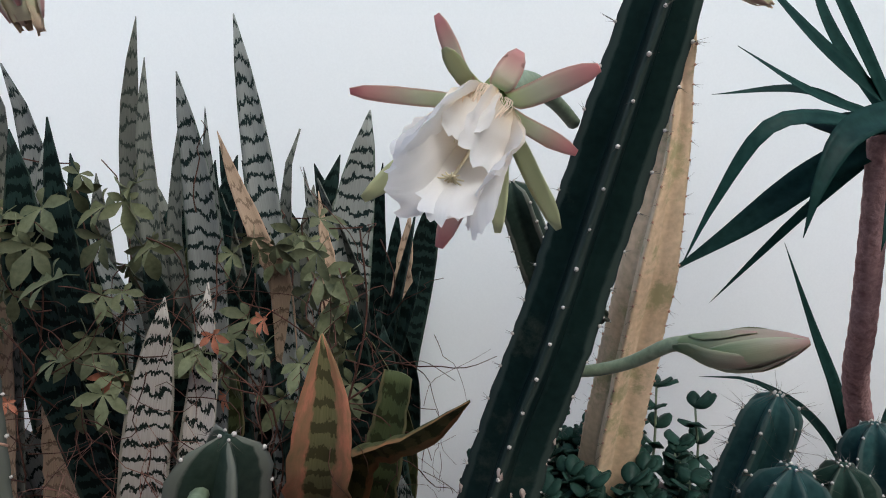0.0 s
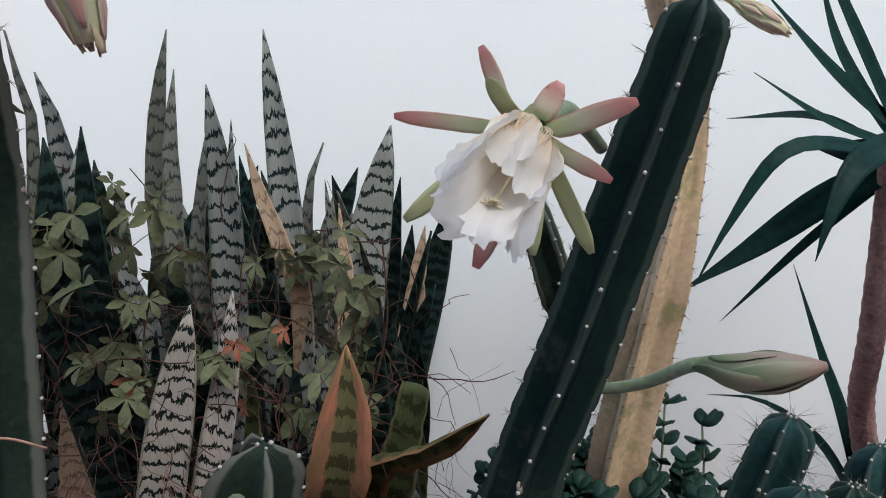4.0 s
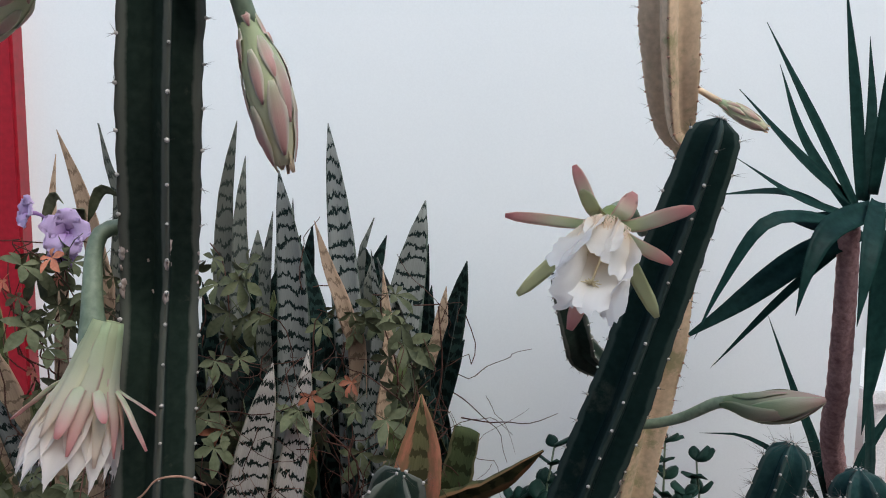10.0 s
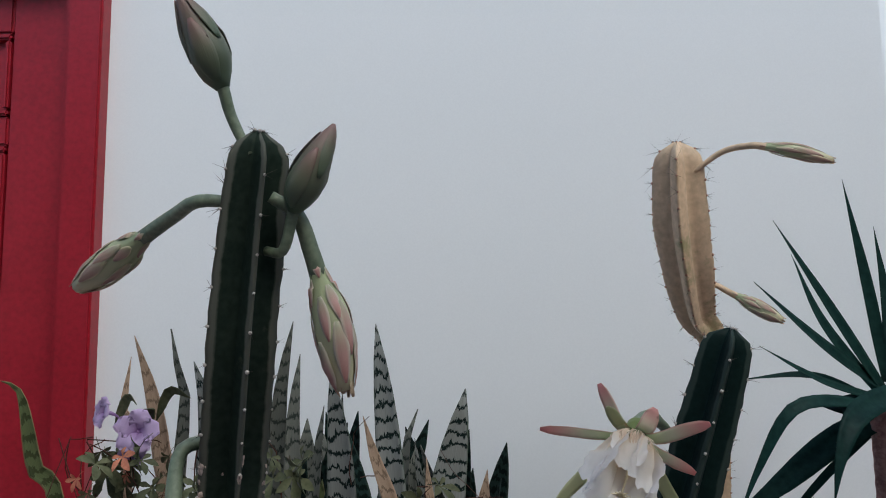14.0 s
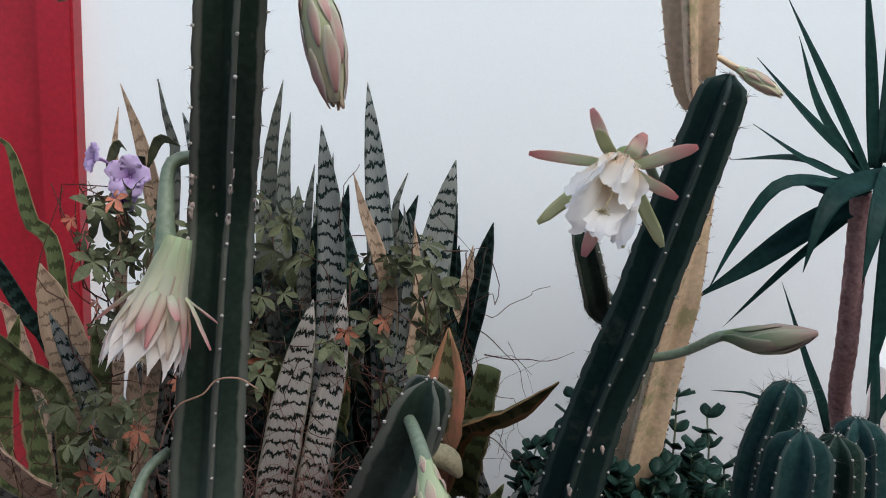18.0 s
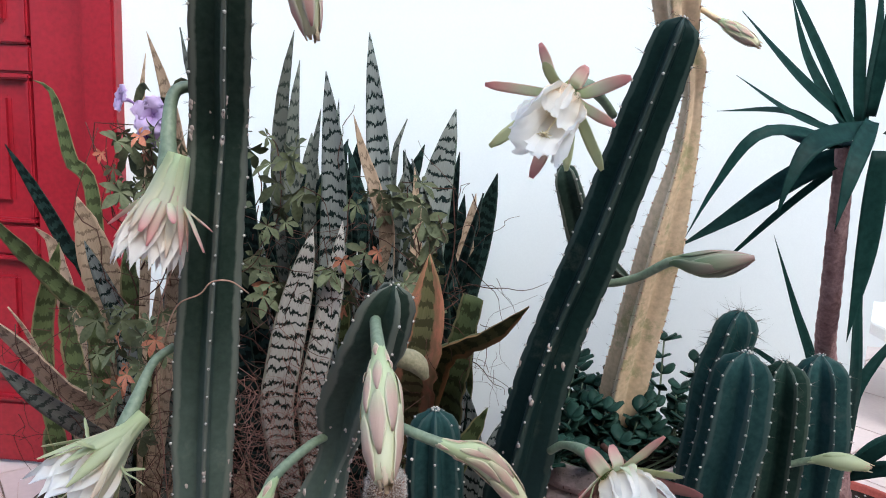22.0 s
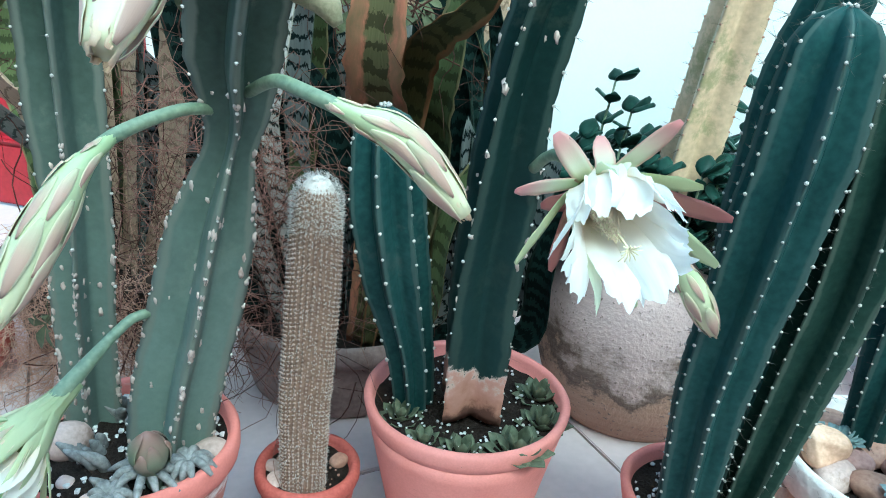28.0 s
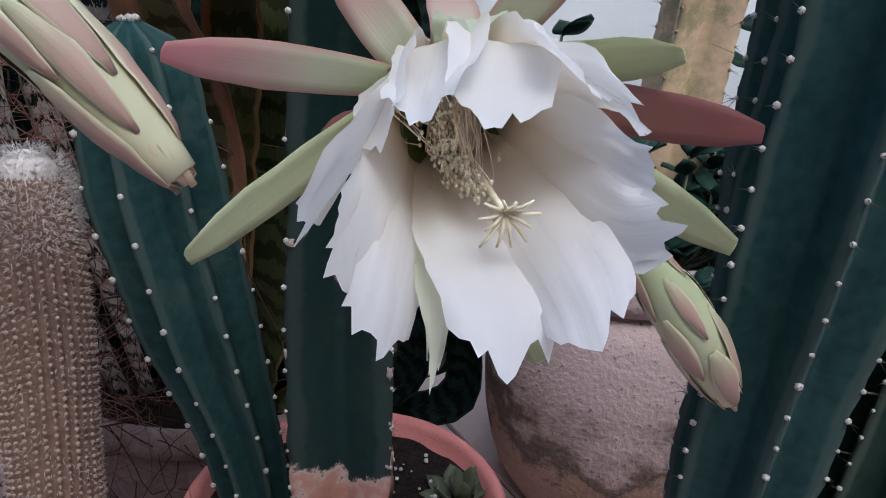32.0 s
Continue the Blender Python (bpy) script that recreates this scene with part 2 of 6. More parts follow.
def petal_skin(name, root, body, tip, clear=0.35, streaks=0.3, rim=None, at=0.5, rim_at=(0.24, 0.42)):
    """Petals: colour along the blade, faint veins, some light let through."""
    m, t, b = nodes_of(name)
    uv = t.nodes.new("ShaderNodeUVMap")
    uv.uv_map = "UVMap"
    sep = t.nodes.new("ShaderNodeSeparateXYZ")
    t.links.new(uv.outputs[0], sep.inputs[0])
    st = t.nodes.new("ShaderNodeMapping")
    st.inputs["Scale"].default_value = (22.0, 1.3, 1)
    t.links.new(uv.outputs[0], st.inputs[0])
    n = add(t, "ShaderNodeTexNoise", Scale=1.0, Detail=4.0)
    t.links.new(st.outputs[0], n.inputs["Vector"])
    c = ramp(t, sep.outputs[1], [(0.05, root), (at, body), (1.0, tip)]).outputs[0]
    if rim:
        off = t.nodes.new("ShaderNodeMath")
        off.operation = "SUBTRACT"
        off.inputs[1].default_value = 0.5
        t.links.new(sep.outputs[0], off.inputs[0])
        far = t.nodes.new("ShaderNodeMath")
        far.operation = "ABSOLUTE"
        t.links.new(off.outputs[0], far.inputs[0])
        c = mixed(t, ramp(t, far.outputs[0], [(rim_at[0], (0, 0, 0)), (rim_at[1], (1, 1, 1))]).outputs[0], c, rim)
    c = mixed(t, n.outputs[0], mixed(t, streaks, c, tuple(0.6 * v for v in body)), c)
    t.links.new(c, b.inputs["Base Color"])
    b.inputs["Roughness"].default_value = 0.5
    tr = t.nodes.new("ShaderNodeBsdfTranslucent")
    t.links.new(c, tr.inputs[0])
    mx = t.nodes.new("ShaderNodeMixShader")
    mx.inputs[0].default_value = clear
    t.links.new(b.outputs[0], mx.inputs[1])
    t.links.new(tr.outputs[0], mx.inputs[2])
    t.links.new(mx.outputs[0], t.nodes["Material Output"].inputs[0])
    bumped(t, b, n.outputs[0], 0.3, 0.001)
    return m


M = {}
M["wall"] = surface("wall_paint", (0.76, 0.79, 0.8), (0.79, 0.81, 0.815), 1.2, 0.75, 240.0, 0.1, 0.0008, grain=0.05)
# Dark ochre for the added unseen walls, so they bounce little light.
M["ochre"] = surface("low_bounce_ochre", (0.2, 0.15, 0.11), (0.28, 0.22, 0.17), 1.5, 0.85, 120.0, 0.3, 0.002)
M["grout"] = surface("grout", (0.13, 0.085, 0.07), (0.24, 0.17, 0.14), 30.0, 0.9)
M["tile"] = surface("ceramic_tile", (0.57, 0.455, 0.44), (0.63, 0.52, 0.505), 3.0, 0.35, 60.0, 0.05, 0.0006, 0.03, (0.38, 0.32, 0.3), 9.0, 0.7, grain=0.12)
M["red"] = surface("red_paint", (0.26, 0.006, 0.015), (0.34, 0.011, 0.024), 5.0, 0.4, 70.0, 0.15, 0.001)
M["terra"] = surface("terracotta", (0.6, 0.18, 0.145), (0.73, 0.26, 0.22), 7.0, 0.8, 320.0, 0.15, 0.0008, 0.0, (0.72, 0.4, 0.35), 9.0, 0.62, grain=0.12, stretch=4.0)
M["terra_worn"] = surface("worn_terracotta", (0.62, 0.2, 0.17), (0.75, 0.295, 0.26), 6.0, 0.85, 320.0, 0.25, 0.001, 0.0, (0.42, 0.16, 0.13), 10.0, 0.63, grain=0.12, stretch=14.0, foot=(0.34, 0.13, 0.115))
M["terra_dark"] = surface("dark_terracotta", (0.36, 0.075, 0.06), (0.48, 0.125, 0.1), 9.0, 0.7, 200.0, 0.25, 0.001, shine=0.2)
# Near-black clay: the shade round the door planter is put into its colour.
M["dark_clay"] = surface("shade_dark_clay", (0.03, 0.022, 0.018), (0.09, 0.06, 0.045), 9.0, 0.9)
M["soil"] = surface("soil", (0.01, 0.007, 0.006), (0.04, 0.028, 0.022), 60.0, 0.95, 300.0, 1.0, 0.006, shine=0.1)
M["gravel"] = surface("white_grit", (0.45, 0.42, 0.4), (0.75, 0.72, 0.7), 60.0, 0.9, vary=0.2)
# Low skin of the next two is lightened to carry brighter exposure in colour.
M["cactus_dark"] = surface("dark_cactus_skin", (0.005, 0.014, 0.013), (0.011, 0.025, 0.022), 14.0, 0.45, 120.0, 0.15, 0.001, 0.0, (0.034, 0.044, 0.034), 9.0, 0.57, shine=0.06, crest=(0.05, 0.07, 0.06), low_tone=(0.028, 0.056, 0.052), bark=0.375)
M["cactus_green"] = surface("green_cactus_skin", (0.016, 0.029, 0.022), (0.034, 0.05, 0.037), 12.0, 0.5, 120.0, 0.2, 0.001, 0.0, (0.1, 0.1, 0.075), 9.0, 0.58, shine=0.06, crest=(0.17, 0.175, 0.145), low_tone=(0.2, 0.25, 0.21))
M["cactus_young"] = surface("young_cactus_skin", (0.014, 0.034, 0.026), (0.03, 0.056, 0.042), 14.0, 0.45, 120.0, 0.15, 0.001, 0.0, (0.05, 0.075, 0.06), 9.0, 0.62, shine=0.06, crest=(0.08, 0.1, 0.08))
M["cactus_blue"] = surface("blue_cactus_skin", (0.016, 0.045, 0.044), (0.034, 0.078, 0.074), 14.0, 0.45, 120.0, 0.15, 0.001, 0.0, (0.055, 0.085, 0.078), 9.0, 0.6, shine=0.06, crest=(0.07, 0.1, 0.09))
M["cactus_yellow"] = surface("yellow_cactus_skin", (0.62, 0.44, 0.27), (0.77, 0.58, 0.39), 7.0, 0.55, 90.0, 0.4, 0.002, 0.0, (0.4, 0.34, 0.18), 9.0, 0.56)
M["cork"] = surface("cork_scar", (0.36, 0.17, 0.11), (0.58, 0.34, 0.24), 45.0, 0.9, 150.0, 0.8, 0.004, 0.0, (0.16, 0.09, 0.07), 30.0, 0.6)
M["scar"] = surface("pale_scar", (0.36, 0.25, 0.21), (0.6, 0.5, 0.44), 60.0, 0.9)
M["areole"] = surface("areole_wool", (0.4, 0.36, 0.32), (0.66, 0.61, 0.56), 300.0, 0.95)
M["spine"] = surface("spine", (0.05, 0.045, 0.04), (0.16, 0.14, 0.12), 300.0, 0.6, shine=0.15)
M["wool"] = surface("white_wool", (0.62, 0.54, 0.48), (0.86, 0.8, 0.75), 200.0, 0.95)
M["hairy"] = surface("hairy_cactus_skin", (0.2, 0.125, 0.09), (0.3, 0.195, 0.145), 80.0, 0.85, shine=0.1)
M["tuft"] = surface("tan_wool_tuft", (0.42, 0.29, 0.23), (0.56, 0.42, 0.35), 120.0, 0.9, shine=0.1)
M["snake"] = banded("snake_plant_skin", (0.23, 0.24, 0.225), (0.01, 0.018, 0.017), (0.09, 0.115, 0.09), 7.0, 0.72, 0.45)
M["snake_grey"] = banded("grey_snake_plant_skin", (0.17, 0.175, 0.15), (0.04, 0.05, 0.042), (0.13, 0.13, 0.105), 7.0, 0.74, 0.45)
M["snake_bright"] = banded("pale_snake_plant_skin", (0.58, 0.53, 0.48), (0.014, 0.022, 0.018), (0.36, 0.33, 0.27), 7.5, 0.72)
# Near-black: for dark leaves and for filler leaves standing in for shaded gaps.
M["snake_dark"] = banded("dark_shade_snake_plant_skin", (0.016, 0.03, 0.026), (0.004, 0.008, 0.007), (0.028, 0.042, 0.033), 7.0, 0.4)
M["snake_tan"] = banded("dried_snake_plant_skin", (0.5, 0.36, 0.25), (0.24, 0.17, 0.115), (0.54, 0.37, 0.26), 7.0, 0.78)
M["snake_rust"] = banded("rust_snake_plant_skin", (0.17, 0.16, 0.075), (0.07, 0.065, 0.03), (0.48, 0.2, 0.125), 5.0, 0.55, 0.2, (0.24, 0.16, 0.085))
M["snake_olive"] = banded("olive_snake_plant_skin", (0.115, 0.14, 0.06), (0.05, 0.06, 0.026), (0.27, 0.22, 0.11), 5.0, 0.6, 0.4, (0.16, 0.16, 0.08))
M["snake_edged"] = banded("rust_edged_snake_plant_skin", (0.15, 0.15, 0.065), (0.075, 0.08, 0.035), (0.42, 0.19, 0.09), 5.0, 0.6, 0.36, (0.26, 0.19, 0.09))
M["yucca"] = surface("yucca_leaf", (0.007, 0.024, 0.022), (0.016, 0.046, 0.038), 10.0, 0.45, 80.0, 0.1, 0.001, 0.15, shine=0.06)
M["bark"] = surface("yucca_bark", (0.2, 0.105, 0.105), (0.4, 0.25, 0.24), 30.0, 0.9, 120.0, 0.8, 0.004, shine=0.15)
M["vine"] = surface("vine_leaf", (0.06, 0.075, 0.038), (0.16, 0.165, 0.095), 40.0, 0.55, 120.0, 0.2, 0.001, 0.35, shine=0.06)
M["vine_red"] = surface("reddened_vine_leaf", (0.42, 0.13, 0.08), (0.56, 0.25, 0.15), 40.0, 0.55, 120.0, 0.2, 0.001, 0.2, shine=0.06)
M["withered"] = surface("withered_olive_skin", (0.2, 0.19, 0.1), (0.38, 0.32, 0.2), 60.0, 0.8, 200.0, 0.5, 0.002)
M["dry"] = surface("dry_stem", (0.03, 0.014, 0.011), (0.13, 0.062, 0.046), 20.0, 0.9, shine=0.1)
M["dry_red"] = surface("reddish_dry_stem", (0.14, 0.065, 0.05), (0.34, 0.18, 0.14), 20.0, 0.9, shine=0.1)
M["straw"] = surface("dry_grass", (0.36, 0.18, 0.12), (0.58, 0.36, 0.26), 25.0, 0.9)
M["jade"] = surface("jade_leaf", (0.01, 0.03, 0.022), (0.028, 0.06, 0.045), 30.0, 0.35, 120.0, 0.1, 0.001, 0.2, shine=0.06)
M["rosette"] = surface("rosette_leaf", (0.075, 0.09, 0.055), (0.18, 0.19, 0.125), 40.0, 0.45, 120.0, 0.1, 0.001, 0.25, (0.2, 0.14, 0.09), 60.0, 0.62, shine=0.06)
M["echeveria"] = surface("blue_rosette_leaf", (0.18, 0.25, 0.25), (0.32, 0.4, 0.39), 40.0, 0.55, 120.0, 0.1, 0.001, 0.15)
M["striped"] = surface("striped_succulent", (0.08, 0.08, 0.075), (0.36, 0.34, 0.33), 130.0, 0.6)
M["stem"] = surface("flower_stem", (0.14, 0.19, 0.12), (0.25, 0.3, 0.2), 20.0, 0.5)
M["white_pot"] = surface("cream_pot", (0.58, 0.44, 0.34), (0.73, 0.6, 0.5), 8.0, 0.8, 120.0, 0.6, 0.004, 0.0, (0.2, 0.13, 0.1), 9.0, 0.63, stretch=6.0)
M["white_rim"] = surface("whitewash", (0.66, 0.6, 0.57), (0.84, 0.79, 0.76), 14.0, 0.75, 60.0, 0.8, 0.005, 0.0, (0.16, 0.12, 0.11), 22.0, 0.585)
M["old_pot"] = surface("weathered_clay", (0.2, 0.13, 0.11), (0.36, 0.27, 0.24), 6.0, 0.9, 90.0, 0.7, 0.004, 0.0, (0.06, 0.045, 0.04), 5.0, 0.58)
def layered(name):
    m, t, b = nodes_of(name)
    co = t.nodes.new("ShaderNodeTexCoord")
    sep = t.nodes.new("ShaderNodeSeparateXYZ")
    t.links.new(co.outputs["Object"], sep.inputs[0])
    n1 = add(t, "ShaderNodeTexNoise", Scale=7.0, Detail=7.0, Roughness=0.7)
    n2 = add(t, "ShaderNodeTexNoise", Scale=150.0, Detail=4.0)
    for n in (n1, n2):
        t.links.new(co.outputs["Object"], n.inputs["Vector"])
    h = t.nodes.new("ShaderNodeMath")
    h.operation = "MULTIPLY_ADD"
    h.inputs[1].default_value = 0.42
    t.links.new(n1.outputs[0], h.inputs[0])
    t.links.new(sep.outputs[2], h.inputs[2])
    fl = t.nodes.new("ShaderNodeMapping")
    fl.inputs["Scale"].default_value = (4, 4, 46)
    t.links.new(co.outputs["Object"], fl.inputs[0])
    n3 = add(t, "ShaderNodeTexNoise", Scale=1.0, Detail=6.0, Roughness=0.7, Distortion=0.8)
    t.links.new(fl.outputs[0], n3.inputs["Vector"])
    h2 = t.nodes.new("ShaderNodeMath")
    h2.operation = "MULTIPLY_ADD"
    h2.inputs[1].default_value = 0.09
    t.links.new(n3.outputs[0], h2.inputs[0])
    t.links.new(h.outputs[0], h2.inputs[2])
    h3 = t.nodes.new("ShaderNodeMath")
    h3.operation = "SUBTRACT"
    h3.inputs[1].default_value = 0.17
    t.links.new(h2.outputs[0], h3.inputs[0])
    c = ramp(t, h3.outputs[0], [(0.06, (0.36, 0.2, 0.14)), (0.18, (0.44, 0.28, 0.2)), (0.205, (0.1, 0.065, 0.05)), (0.235, (0.15, 0.1, 0.08)), (0.255, (0.36, 0.27, 0.24)), (0.285, (0.54, 0.41, 0.39)), (0.42, (0.62, 0.47, 0.45)), (0.47, (0.36, 0.29, 0.27))]).outputs[0]
    c = mixed(t, 0.14, c, ramp(t, n3.outputs[0], [(0.35, (0.14, 0.085, 0.065)), (0.6, (0.6, 0.47, 0.42))]).outputs[0])
    c = mixed(t, ramp(t, n2.outputs[0], [(0.62, (0, 0, 0)), (0.7, (1, 1, 1))]).outputs[0], c, (0.2, 0.15, 0.13))
    t.links.new(c, b.inputs["Base Color"])
    b.inputs["Roughness"].default_value = 0.92
    bumped(t, b, n2.outputs[0], 0.7, 0.004)
    return m


M["layered"] = layered("layered_clay")
M["painted"] = surface("flaked_white_paint", (0.45, 0.17, 0.13), (0.54, 0.24, 0.19), 9.0, 0.75, 160.0, 0.4, 0.002, 0.0, (0.78, 0.72, 0.69), 6.0, 0.45, stretch=3.0)
M["stone"] = surface("river_stone", (0.32, 0.16, 0.11), (0.52, 0.31, 0.225), 10.0, 0.6, 160.0, 0.4, 0.002, 0.25, (0.16, 0.09, 0.065), 16.0, 0.62)
M["stone_red"] = surface("reddish_stone", (0.32, 0.17, 0.14), (0.5, 0.3, 0.26), 18.0, 0.7, 160.0, 0.5, 0.003, 0.1, (0.15, 0.08, 0.07), 20.0, 0.6)
M["stone_orange"] = surface("orange_stone", (0.6, 0.33, 0.2), (0.74, 0.53, 0.4), 16.0, 0.6, 160.0, 0.3, 0.002, 0.1, (0.5, 0.25, 0.14), 14.0, 0.6)
M["stone_vein"] = surface("veined_stone", (0.5, 0.36, 0.3), (0.72, 0.6, 0.54), 12.0, 0.6, 160.0, 0.3, 0.002, 0.1, (0.22, 0.12, 0.1), 13.0, 0.53, stretch=3.0)
M["stone_pale"] = surface("pale_stone", (0.48, 0.33, 0.28), (0.67, 0.5, 0.44), 14.0, 0.7, 160.0, 0.4, 0.002, 0.2, (0.3, 0.19, 0.14), 12.0, 0.6)
M["petal"] = petal_skin("white_petal", (0.9, 0.74, 0.52), (0.95, 0.91, 0.85), (0.97, 0.97, 0.97), 0.5, 0.04, at=0.5)
M["petal_green"] = petal_skin("greenish_white_petal", (0.6, 0.66, 0.4), (0.72, 0.76, 0.56), (0.8, 0.84, 0.68), 0.5, 0.1)
M["petal_cream"] = petal_skin("cream_petal", (0.82, 0.66, 0.48), (0.92, 0.84, 0.75), (0.94, 0.88, 0.83), 0.45, 0.12, at=0.5)
M["throat"] = petal_skin("green_throat", (0.2, 0.26, 0.07), (0.34, 0.38, 0.14), (0.6, 0.6, 0.34), 0.3, 0.3)
M["sepal"] = petal_skin("green_red_sepal", (0.66, 0.76, 0.48), (0.82, 0.8, 0.64), (0.84, 0.42, 0.42), 0.55, 0.12, rim=(0.78, 0.52, 0.46), at=0.5, rim_at=(0.36, 0.5))
M["sepal_cream"] = petal_skin("cream_green_sepal", (0.56, 0.62, 0.36), (0.8, 0.78, 0.56), (0.86, 0.7, 0.6), 0.45, 0.15)
M["sepal_red"] = petal_skin("dull_red_sepal", (0.5, 0.42, 0.26), (0.52, 0.26, 0.22), (0.5, 0.17, 0.16), 0.25, rim=(0.4, 0.16, 0.15))
M["sepal_green"] = petal_skin("pale_green_sepal", (0.56, 0.62, 0.34), (0.66, 0.7, 0.44), (0.64, 0.66, 0.4), 0.4)
M["bud"] = petal_skin("bud_scale", (0.58, 0.58, 0.36), (0.6, 0.4, 0.31), (0.44, 0.28, 0.22), 0.15, rim=(0.78, 0.74, 0.5), rim_at=(0.35, 0.47))
M["bud_core"] = petal_skin("bud_skin", (0.4, 0.5, 0.26), (0.64, 0.67, 0.4), (0.74, 0.68, 0.44), 0.1)
M["bud_dark"] = petal_skin("dark_bud_scale", (0.09, 0.14, 0.08), (0.16, 0.17, 0.11), (0.28, 0.15, 0.125), 0.05, 0.15)
M["bud_maroon"] = petal_skin("green_maroon_bud_scale", (0.14, 0.22, 0.1), (0.27, 0.25, 0.17), (0.34, 0.19, 0.17), 0.08, 0.2, rim=(0.3, 0.32, 0.2), at=0.6, rim_at=(0.36, 0.48))
M["bud_pink"] = petal_skin("pink_bud_scale", (0.5, 0.52, 0.34), (0.68, 0.42, 0.36), (0.58, 0.28, 0.24), 0.1, rim=(0.72, 0.66, 0.52))
M["tip"] = petal_skin("cream_withered_tip", (0.6, 0.5, 0.3), (0.74, 0.62, 0.4), (0.66, 0.46, 0.32), 0.2)
M["stamen"] = surface("stamen", (0.86, 0.72, 0.46), (0.95, 0.86, 0.64), 100.0, 0.6)
M["filament"] = surface("peach_filament", (0.86, 0.66, 0.5), (0.94, 0.78, 0.62), 100.0, 0.6)
M["purple"] = petal_skin("purple_petal", (0.5, 0.3, 0.62), (0.7, 0.54, 0.8), (0.76, 0.6, 0.86), 0.4)
M["opuntia"] = surface("opuntia_pad", (0.07, 0.1, 0.05), (0.14, 0.17, 0.09), 20.0, 0.7, 120.0, 0.3, 0.001)
M["white_paint"] = surface("white_gloss_paint", (0.74, 0.73, 0.72), (0.82, 0.81, 0.8), 5.0, 0.4)


# ---- mesh helpers ----
def part(name, bm, material, parent=None, label="", smooth=True, kind=""):
    me = bpy.data.meshes.new(name)
    bm.normal_update()
    bm.to_mesh(me)
    bm.free()
    if smooth:
        me.shade_smooth()
    me.materials.append(M[material])
    ob = new(name, me)
    if parent:
        ob.parent = parent
        ob.matrix_parent_inverse = parent.matrix_basis.inverted()
    return tagged(ob, label, kind=kind)


def thing(name, label, category, group="", at=(0, 0, 0)):
    ob = new(name)
    ob.location = at
    ob.empty_display_size = 0.02
    return tagged(ob, label, category, group)


def local(parent, pts):
    o = parent.location if parent else Vector()
    return [Vector(p) - o for p in pts]


def curve(pts, n):
    """n + 1 points of a smooth line through the given ones, evenly spaced."""
    p = [Vector(q) for q in pts]
    if len(p) == 2:
        return [p[0].lerp(p[1], i / n) for i in range(n + 1)]
    p = [2 * p[0] - p[1], *p, 2 * p[-1] - p[-2]]
    fine = []
    for i in range(1, len(p) - 2):
        a, b, c, d = p[i - 1:i + 3]
        for k in range(12):
            t = k / 12
            fine.append(0.5 * (2 * b + (c - a) * t + (2 * a - 5 * b + 4 * c - d) * t * t + (3 * b - a - 3 * c + d) * t ** 3))
    fine.append(p[-2])
    run = [0.0]
    for a, b in zip(fine, fine[1:]):
        run.append(run[-1] + (b - a).length)
    xs = np.linspace(0, run[-1], n + 1)
    arr = np.array(fine)
    return [Vector(v) for v in zip(*(np.interp(xs, run, arr[:, k]) for k in range(3)))]


def frames(pts, hint=(0, -1, 0)):
    """Tangent, side and normal at each point, with the normal kept near the hint."""
    out = []
    h = Vector(hint)
    for i, p in enumerate(pts):
        t = (pts[min(i + 1, len(pts) - 1)] - pts[max(i - 1, 0)]).normalized()
        s = t.cross(h)
        if s.length < 1e-4:
            s = t.orthogonal()
        s.normalize()
        nrm = s.cross(t).normalized()
        h = nrm
        out.append((t, s, nrm))
    return out


def rings(bm, loops, cap=True):
    made = [[bm.verts.new(v) for v in ring] for ring in loops]
    n = len(made[0])
    for a, b in zip(made, made[1:]):
        for i in range(n):
            bm.faces.new((a[i], a[(i + 1) % n], b[(i + 1) % n], b[i]))
    if cap:
        bm.faces.new(made[0][::-1])
        bm.faces.new(made[-1])
    return made


def tube(bm, pts, radii, n=7):
    fr = frames(pts)
    k = len(pts) - 1
    loops = []
    for i, (p, (t, s, nn)) in enumerate(zip(pts, fr)):
        r = float(np.interp(i / k, np.linspace(0, 1, len(radii)), radii))
        loops.append([p + r * (math.cos(a) * s + math.sin(a) * nn) for a in (2 * math.pi * j / n for j in range(n))])
    rings(bm, loops)


def lathe(bm, profile, n=40, wobble=0.0):
    loops = []
    for r, z in profile:
        loops.append([Vector((r * math.cos(a) * (1 + wobble * noise.noise((math.cos(a) * 2, math.sin(a) * 2, z * 9))), r * math.sin(a) * (1 + wobble * noise.noise((math.cos(a) * 2, 5 + math.sin(a) * 2, z * 9))), z)) for a in (2 * math.pi * j / n for j in range(n))])
    rings(bm, loops)


def blob(bm, at, size, seed, rough=0.25, sub=3, scale=1.3):
    made = bmesh.ops.create_icosphere(bm, subdivisions=sub, radius=1.0)["verts"]
    for v in made:
        d = v.co.copy()
        k = 1 + rough * noise.noise(d * scale + Vector((seed * 7.3, seed * 1.7, 0)))
        v.co = Vector(at) + Vector((d.x * size[0], d.y * size[1], d.z * size[2])) * k


def box(bm, lo, hi, bevel=0.0):
    made = bmesh.ops.create_cube(bm, size=1.0)["verts"]
    c, s = (Vector(lo) + Vector(hi)) / 2, Vector(hi) - Vector(lo)
    for v in made:
        v.co = Vector((v.co.x * s.x, v.co.y * s.y, v.co.z * s.z)) + c
    if bevel:
        bmesh.ops.bevel(bm, geom=list({e for v in made for e in v.link_edges}), offset=bevel, segments=2, affect="EDGES")


